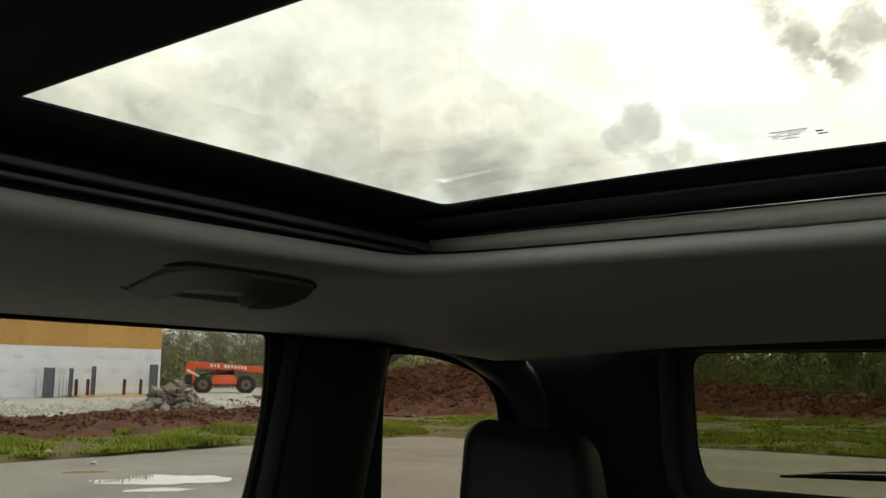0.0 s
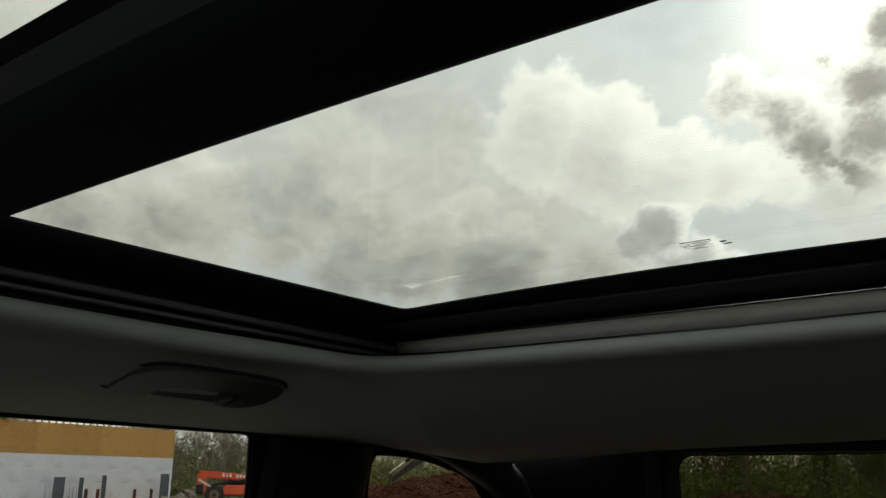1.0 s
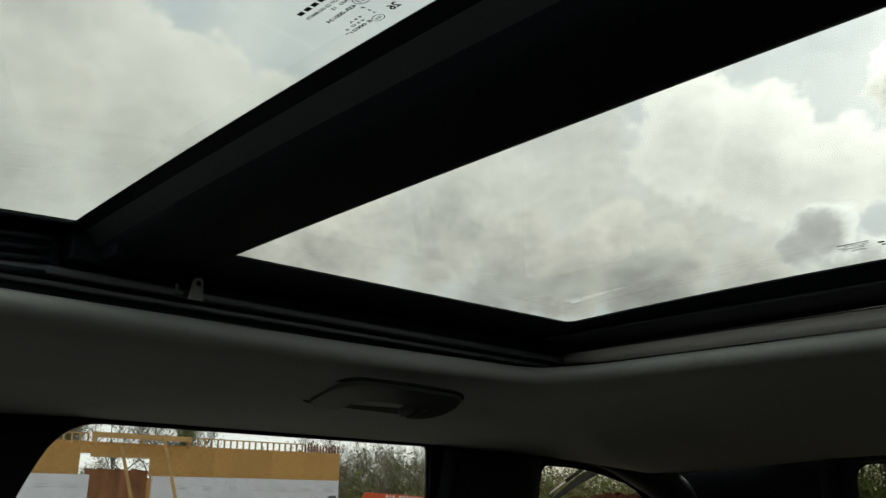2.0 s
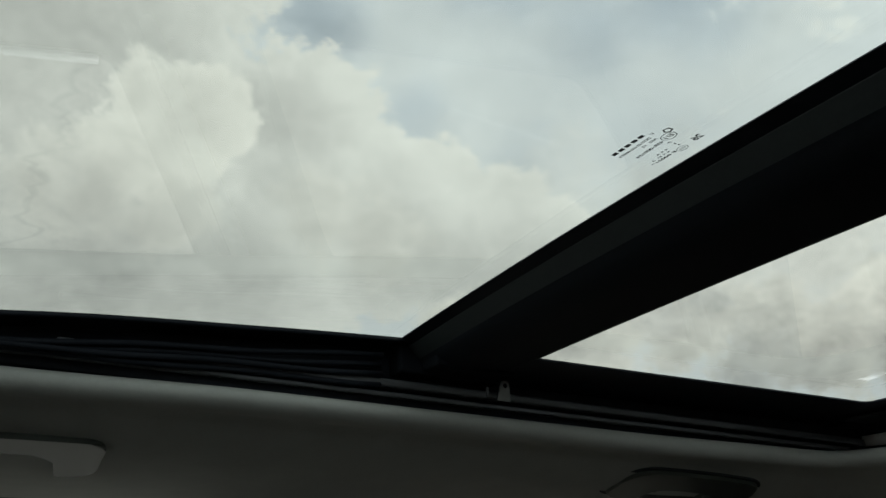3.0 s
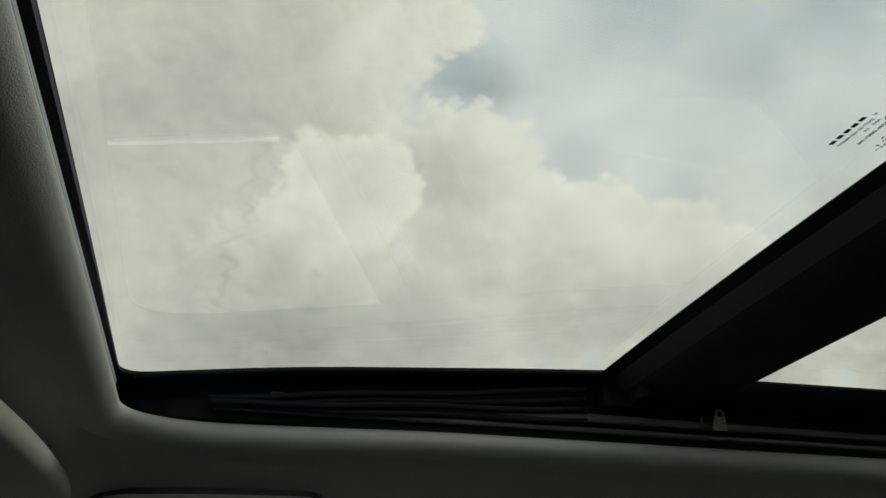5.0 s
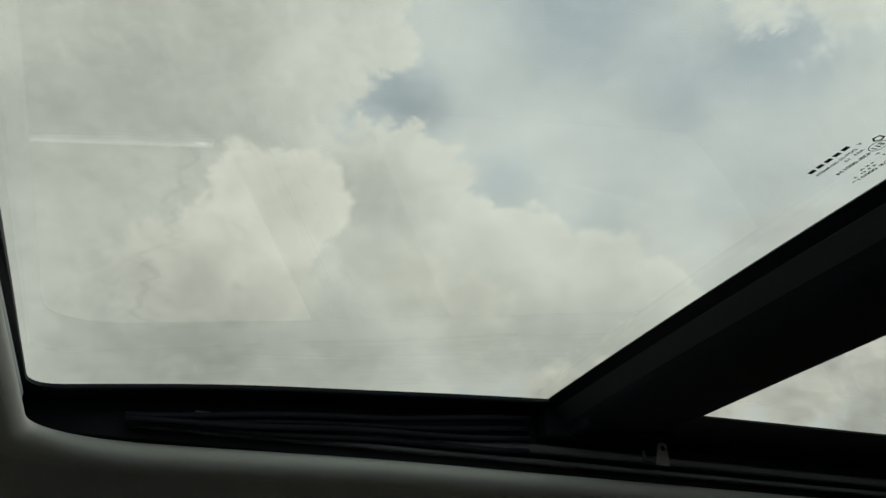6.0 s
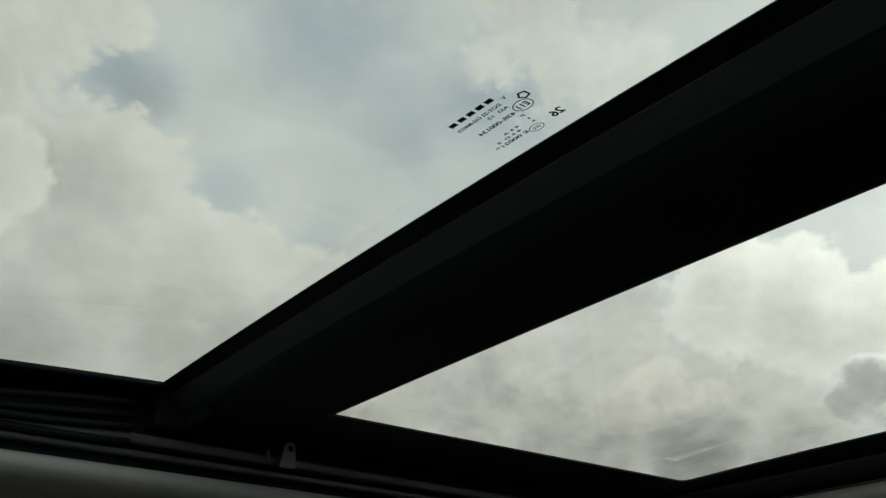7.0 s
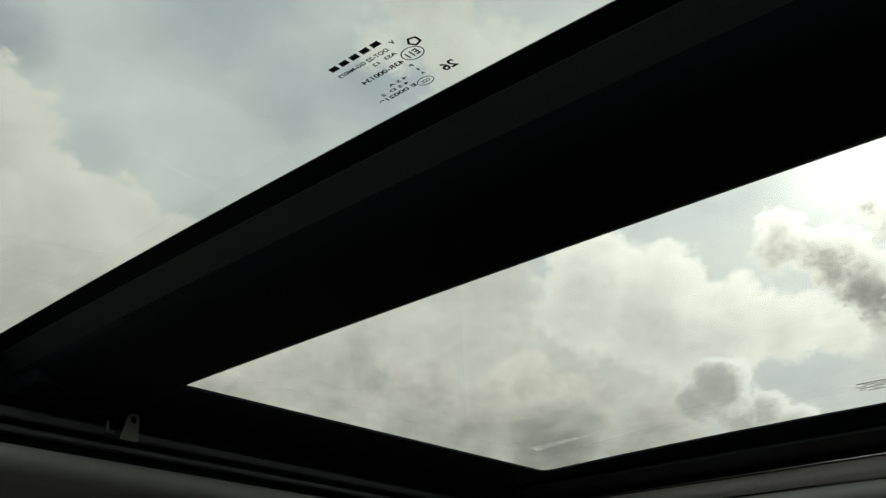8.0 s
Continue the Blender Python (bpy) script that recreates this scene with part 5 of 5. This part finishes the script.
while y < NORTH - 0.05:
    y1 = min(y + 1.22, NORTH)
    z0 = 2.70
    mid = (y + y1) / 2
    if OPEN_S - 0.4 < mid < OPEN_N + 0.4:
        z0 = 3.72
    key = (round(y1 - y, 2), z0)
    if key not in panel_mesh:
        panel_mesh[key] = house_part("board_panel", BX - 0.012, BX + 0.12, y + 0.004, y1 - 0.004, z0, 4.30, "osb", 0.004)
        panel_mesh[key].data.transform(Matrix.Translation((0, -(mid - HC.y), 0)))
        panel_mesh[key].location = (0, mid - HC.y, 0)
    else:
        ob = new("board_panel", panel_mesh[key].data)
        ob.parent, ob.location = house, (0, mid - HC.y, 0)
    y = y1

# steel uprights standing before the wall
def upright(y, w, h, mat, label, depth=0.12, x=BX - 1.0):
    f = (x + 0.18) / (BX + 0.18)
    y = 0.175 + (y - 0.175) * f
    th = tagged(empty("steel_post", (x, y, 0)), label, "post", group="posts before the building")
    web = box((depth * 0.25, w * f, h), (0, 0, h / 2), 0.004)
    part("post_web", web, mat, th)
    for s in (-1, 1):
        part("flange", box((depth, 0.03, h), (0, s * w * f / 2, h / 2), 0.004), mat, th)
    part("base_plate", box((depth * 2, w * f + 0.16, 0.04), (0, 0, 0.02)), mat, th)
    return th


upright(-25.80, 0.54, 1.56, "grey_post", "wide grey steel upright in the gravel")
upright(-27.06, 0.16, 1.54, "grey_post", "narrow grey steel upright in the gravel")
upright(-28.42, 0.18, 1.66, "grey_post", "tall narrow grey steel upright in the gravel")
upright(-32.35, 0.48, 1.80, "grey_post", "wide grey steel upright at the wall's corner")
for y in (-27.4, -28.1, -30.4, -31.5):
    upright(y, 0.10, 0.96, "red_post", "short red-primed steel upright")
for y in (-25.15, -26.45, -26.65, -26.85):
    rod = part("steel_rod", tube([(0, 0, 0), (0, 0.01, 1.05)], 0.012, sides=6), "dark_steel")
    rod.location = (BX - 1.2, y + 0.75, 0)
    tagged(rod, "thin reinforcing rod standing in the gravel", "rod", group="rods before the building")


# ---- telescopic handler parked in the yard ----
def wheel(parent, x, y, r):
    w = part("wheel", cylinder(r, 0.40, (x, y, r), "Y", 28, 0.06), "tyre", parent, "black off-road tyre", True)
    part("rim", cylinder(r * 0.55, 0.42, (x, y, r), "Y", 20, 0.03), "rim", w, "dusty wheel rim")
    part("hub", cylinder(r * 0.2, 0.46, (x, y, r), "Y", 12, 0.02), "dark_steel", w)
    for k in range(14):
        a = 2 * math.pi * k / 14
        part("tread_block", box((0.10, 0.40, 0.05), (x + math.cos(a) * r, y, r + math.sin(a) * r), 0.01, turn=pose(0, 0, 0, 0, -math.degrees(a) + 90, 0)), "tyre", w)
    return w


lift = tagged(empty("telehandler", (46.2, -39.7, -0.05), math.degrees(math.atan2(-0.77, -0.64))), "orange telescopic handler with lowered boom and white lettering", "construction machine")
part("chassis", box((3.9, 1.05, 0.42), (0.25, 0, 0.80), 0.06), "orange", lift)
part("engine_cover", loft([[(x, y, z) for y, z in ((-1.10, 0.72), (-0.45, 0.72), (-0.45, t), (-1.06, t - 0.05))] for x, t in ((-0.62, 1.22), (-0.40, 1.34), (0.85, 1.34), (1.05, 1.10))], caps=True), "orange", lift)
part("tail_frame", loft([[(x, y, z) for x, z in ((-2.45, 0.75), (-1.95, 0.75), (-1.80, 1.35), (-1.95, 2.05), (-2.50, 2.10))] for y in (-0.72, -0.55)], caps=True), "orange", lift)
part("tail_frame", loft([[(x, y, z) for x, z in ((-2.45, 0.75), (-1.95, 0.75), (-1.80, 1.35), (-1.95, 2.05), (-2.50, 2.10))] for y in (0.55, 0.72)], caps=True), "orange", lift)
part("counterweight", box((0.55, 1.5, 0.75), (-2.25, 0, 1.05), 0.12), "dark_steel", lift)
boom = part("boom", box((5.4, 0.42, 0.46), (0.35, 0.15, 1.90), 0.04, turn=pose(0, 0, 0, 0, 4, 0)), "orange", lift, "orange telescopic boom")
part("inner_boom", box((1.6, 0.32, 0.34), (3.3, 0.15, 1.68), 0.03, turn=pose(0, 0, 0, 0, 4, 0)), "dark_steel", boom, "dark inner boom section")
for k, w in enumerate((0.16, 0.10, 0.16, 0.0, 0.20, 0.16, 0.14, 0.16, 0.16, 0.16, 0.15)):
    if w:
        for s in (-1, 1):
            part("lettering_bar", box((w, 0.012, 0.22), (-0.70 + k * 0.24, 0.15 + s * 0.215, 1.95 - 0.07 * (k * 0.24 - 0.7 - 0.35)), 0.0), "white", boom)
part("lift_ram", tube([(-1.6, -0.30, 1.30), (0.9, -0.20, 1.72)], 0.07, sides=10), "dark_steel", lift, "dark hydraulic lift ram", True)
part("boom_head", box((0.5, 0.34, 0.70), (4.1, 0.15, 1.35), 0.05, turn=pose(0, 0, 0, 0, 14, 0)), "orange", lift)
cab = part("cab", box((1.3, 0.85, 1.0), (0.3, 0.85, 1.50), 0.08), "dark_steel", lift, "dark glazed operator's cab")
part("cab_roof", box((1.4, 0.95, 0.08), (0.3, 0.85, 2.04), 0.03), "dark_steel", cab)
part("stripe", box((1.0, 0.02, 0.15), (-1.95, -0.735, 1.45), 0.0, turn=pose(0, 0, 0, 0, 28, 0)), "white", lift, "white diagonal stripe")
part("mudguard", loft([[(1.75 + 0.82 * math.cos(a), y, 0.65 + 0.82 * math.sin(a)) for y in (-1.15, -0.72)] for a in np.linspace(0.5, 2.6, 10)], closed=False), "dark_steel", lift)
part("fork_carriage", box((0.15, 1.2, 0.8), (4.4, 0, 0.6), 0.03), "dark_steel", lift)
for s in (-0.35, 0.35):
    part("fork", box((1.1, 0.12, 0.05), (5.0, s, 0.22), 0.01), "dark_steel", lift)
for x in (-1.25, 1.75):
    for s in (-0.95, 0.95):
        wheel(lift, x, s, 0.65)
part("axle", box((0.25, 1.7, 0.25), (-1.25, 0, 0.65), 0.05), "dark_steel", lift)
part("axle", box((0.25, 1.7, 0.25), (1.75, 0, 0.65), 0.05), "dark_steel", lift)
lift.scale = (0.93, 0.93, 0.93)

# excavator standing behind the earth mound
digger = tagged(empty("excavator", (25.6, -40.7, 0.0), 219.6), "excavator with a dark arm lowered behind the earth mound", "construction machine")


def digger_arm(name, rows, half, mat, label=""):
    return part(name, loft([[(x, s * half, z + t) for s, t in ((-1, -w), (1, -w), (1, w), (-1, w))] for x, z, w in rows], caps=True), mat, digger, label)


digger_arm("boom", ((-6.0, 1.60, 0.13), (-4.7, 2.55, 0.24), (-3.0, 3.55, 0.30), (-1.6, 2.90, 0.30), (-0.6, 1.40, 0.24)), 0.20, "dark_steel")
digger_arm("stick", ((-6.00, 1.90, 0.10), (-6.20, 1.30, 0.20), (-6.10, 0.45, 0.14)), 0.15, "dark_steel")
part("ram", tube([(-6.15, 0.05, 1.92), (-5.30, 0.05, 2.56)], 0.055, sides=10), "chrome", digger, "bright hydraulic ram", True)
part("ram_cylinder", tube([(-5.30, 0.05, 2.56), (-3.9, 0.05, 3.55)], 0.10, sides=10), "dark_steel", digger, "", True)
part("bucket", loft([[(-6.1 + 0.5 * math.cos(a), y, 0.35 + 0.45 * math.sin(a)) for a in np.linspace(1.2, 4.6, 9)] for y in (-0.5, 0.5)], closed=True, caps=True), "dark_steel", digger)
part("housing", box((2.2, 2.0, 0.9), (0.6, 0, 1.4), 0.12), "dark_steel", digger)
part("cab", box((1.2, 0.9, 1.2), (-0.1, 0.55, 2.0), 0.10), "dark_steel", digger)
for s in (-0.9, 0.9):
    part("track", box((3.0, 0.45, 0.75), (0.4, s, 0.38), 0.25), "tyre", digger)


# ---- trees ----
def tree_parts(seed, tall, leafy, leaf_mat):
    """A trunk with forking limbs and a crown of small separate leaf clumps."""
    rng = random.Random(seed)
    wood, tips = bmesh.new(), []

    def limb(base, way, length, r, level):
        pts, rad, p, w = [base], [r], base.copy(), way.copy()
        n = 5 if level == 0 else 4
        for k in range(n):
            w = (w + Vector((rng.uniform(-1, 1), rng.uniform(-1, 1), rng.uniform(-0.4, 0.7))) * (0.13 if level == 0 else 0.28)).normalized()
            p = p + w * length / n
            pts.append(p.copy())
            rad.append(max(r * (1 - 0.8 * (k + 1) / n), 0.012))
        tube(pts, rad, sides=6 if level == 0 else 4, bm=wood)
        for i in range(1, len(pts)):
            if level < 3:
                for _ in range((2, 2, 2)[level] if i > (1 if level == 0 else 0) else 1):
                    a = rng.uniform(0, 6.28)
                    out = Vector((math.cos(a), math.sin(a), rng.uniform(0.25, 1.1))).normalized()
                    limb(pts[i], (w * 0.5 + out).normalized(), length * rng.uniform(0.36, 0.55), rad[i] * 0.62, level + 1)
            if level >= 2:
                tips.append(pts[i])
    limb(Vector((0, 0, -0.2)), Vector((rng.uniform(-.08, .08), rng.uniform(-.08, .08), 1)).normalized(), tall * 0.62, tall * 0.014, 0)
    verts, faces = [], []
    for p in tips:
        for _ in range(leafy):
            c = p + Vector((rng.gauss(0, 0.30), rng.gauss(0, 0.30), rng.gauss(0, 0.28)))
            a, b = Vector((rng.uniform(-1, 1), rng.uniform(-1, 1), rng.uniform(-1, 1))).normalized(), Vector((rng.uniform(-1, 1), rng.uniform(-1, 1), rng.uniform(-1, 1))).normalized()
            s = rng.uniform(0.05, 0.13)
            n = len(verts)
            verts += [c, c + a * s, c + b * s]
            faces.append((n, n + 1, n + 2))
    me = bpy.data.meshes.new("crown")
    me.from_pydata(verts, [], faces)
    me.materials.append(M[leaf_mat])
    return wood, me


def make_tree(seed, tall, leafy, leaf_mat, label):
    th = tagged(empty("tree"), label, "tree", group="trees round the site")
    wood, me = tree_parts(seed, tall, leafy, leaf_mat)
    part("trunk", wood, "bark", th)
    crown_ob = new("crown", me)
    crown_ob.parent = th
    return th


KINDS = [
    make_tree(1, 13.0, 4, "leaf", "tall tree in thin young green leaf"),
    make_tree(2, 11.0, 7, "leaf", "bushy tree in young green leaf"),
    make_tree(3, 14.0, 1, "leaf_grey", "tall nearly bare tree with fine twigs"),
    make_tree(4, 12.0, 2, "leaf_grey", "nearly bare tree with opening buds"),
    make_tree(5, 9.0, 8, "leaf", "low spreading tree in young green leaf"),
]
rng = random.Random(31)
SPOTS = []
for k in range(36):
    east = rng.uniform(56, 82)
    SPOTS.append((east, -0.768 * east - k * 0.8 + 4 + rng.uniform(-1, 1)))
for k in range(30):
    SPOTS.append((34 - k * 2.2 + rng.uniform(-2, 2), rng.uniform(-84, -62)))
for k in range(7):
    SPOTS.append((rng.uniform(64, 78), -36 + k * 2.2 + rng.uniform(-1, 1)))
for k, (x, y) in enumerate(SPOTS):
    m = pose(x, y, -0.1, 0, 0, rng.uniform(0, 360)) @ Matrix.Scale(rng.uniform(0.8, 1.15) * (0.58 if k < 36 else 1.0), 4)
    kind = KINDS[rng.choice((2, 2, 3, 3, 0) if k < 36 else (0, 1, 2, 2, 3, 3, 4))]
    if 40 <= k < 45:
        KINDS[k - 40].matrix_basis = m
    else:
        made = copy_thing(kind, m)
        made.scale = m.to_scale()


def thicket(name, spot, count, seed, label, leaves=34):
    """Undergrowth: thin stems and small leaves in one mesh."""
    rng = random.Random(seed)
    verts, faces = [], []
    for _ in range(count):
        x, y = spot(rng)
        tall = rng.uniform(1.0, 7.5) * rng.random() ** 0.3
        a = rng.uniform(0, 6.28)
        lean = Vector((rng.uniform(-.25, .25), rng.uniform(-.25, .25), 1))
        w = rng.uniform(0.015, 0.05)
        n = len(verts)
        base = Vector((x, y, -0.1))
        verts += [base + Vector((math.cos(a) * w, math.sin(a) * w, 0)), base - Vector((math.cos(a) * w, math.sin(a) * w, 0)), base + lean * tall]
        faces.append((n, n + 1, n + 2))
        for _ in range(leaves):
            c = base + lean * tall * rng.uniform(0.15, 1.0) + Vector((rng.gauss(0, .45), rng.gauss(0, .45), rng.gauss(0, .3)))
            if c.z < 0:
                continue
            p, q = Vector((rng.uniform(-1, 1), rng.uniform(-1, 1), rng.uniform(-1, 1))), Vector((rng.uniform(-1, 1), rng.uniform(-1, 1), rng.uniform(-1, 1)))
            s = rng.uniform(0.10, 0.34)
            n = len(verts)
            verts += [c, c + p * s, c + q * s]
            faces.append((n, n + 1, n + 2))
    me = bpy.data.meshes.new(name)
    me.from_pydata(verts, [], faces)
    me.materials.append(M["leaf_grey" if seed % 2 else "leaf"])
    return tagged(new(name, me), label, "undergrowth", kind="stuff")


def wood_edge(x, back):
    return x, -0.768 * x - back


thicket("undergrowth", lambda r: wood_edge(r.uniform(58, 90), r.uniform(-9, 40)), 2600, 1, "grey-green undergrowth under bare trees", 22)
thicket("undergrowth", lambda r: wood_edge(r.uniform(60, 90), r.uniform(-9, 40)), 2000, 2, "green undergrowth under bare trees", 24)
thicket("undergrowth", lambda r: (r.uniform(-45, 60), r.uniform(-100, -66)), 5200, 3, "grey-green undergrowth along the wood's edge")
thicket("undergrowth", lambda r: (r.uniform(-45, 60), r.uniform(-92, -64)), 3200, 4, "green undergrowth along the wood's edge")
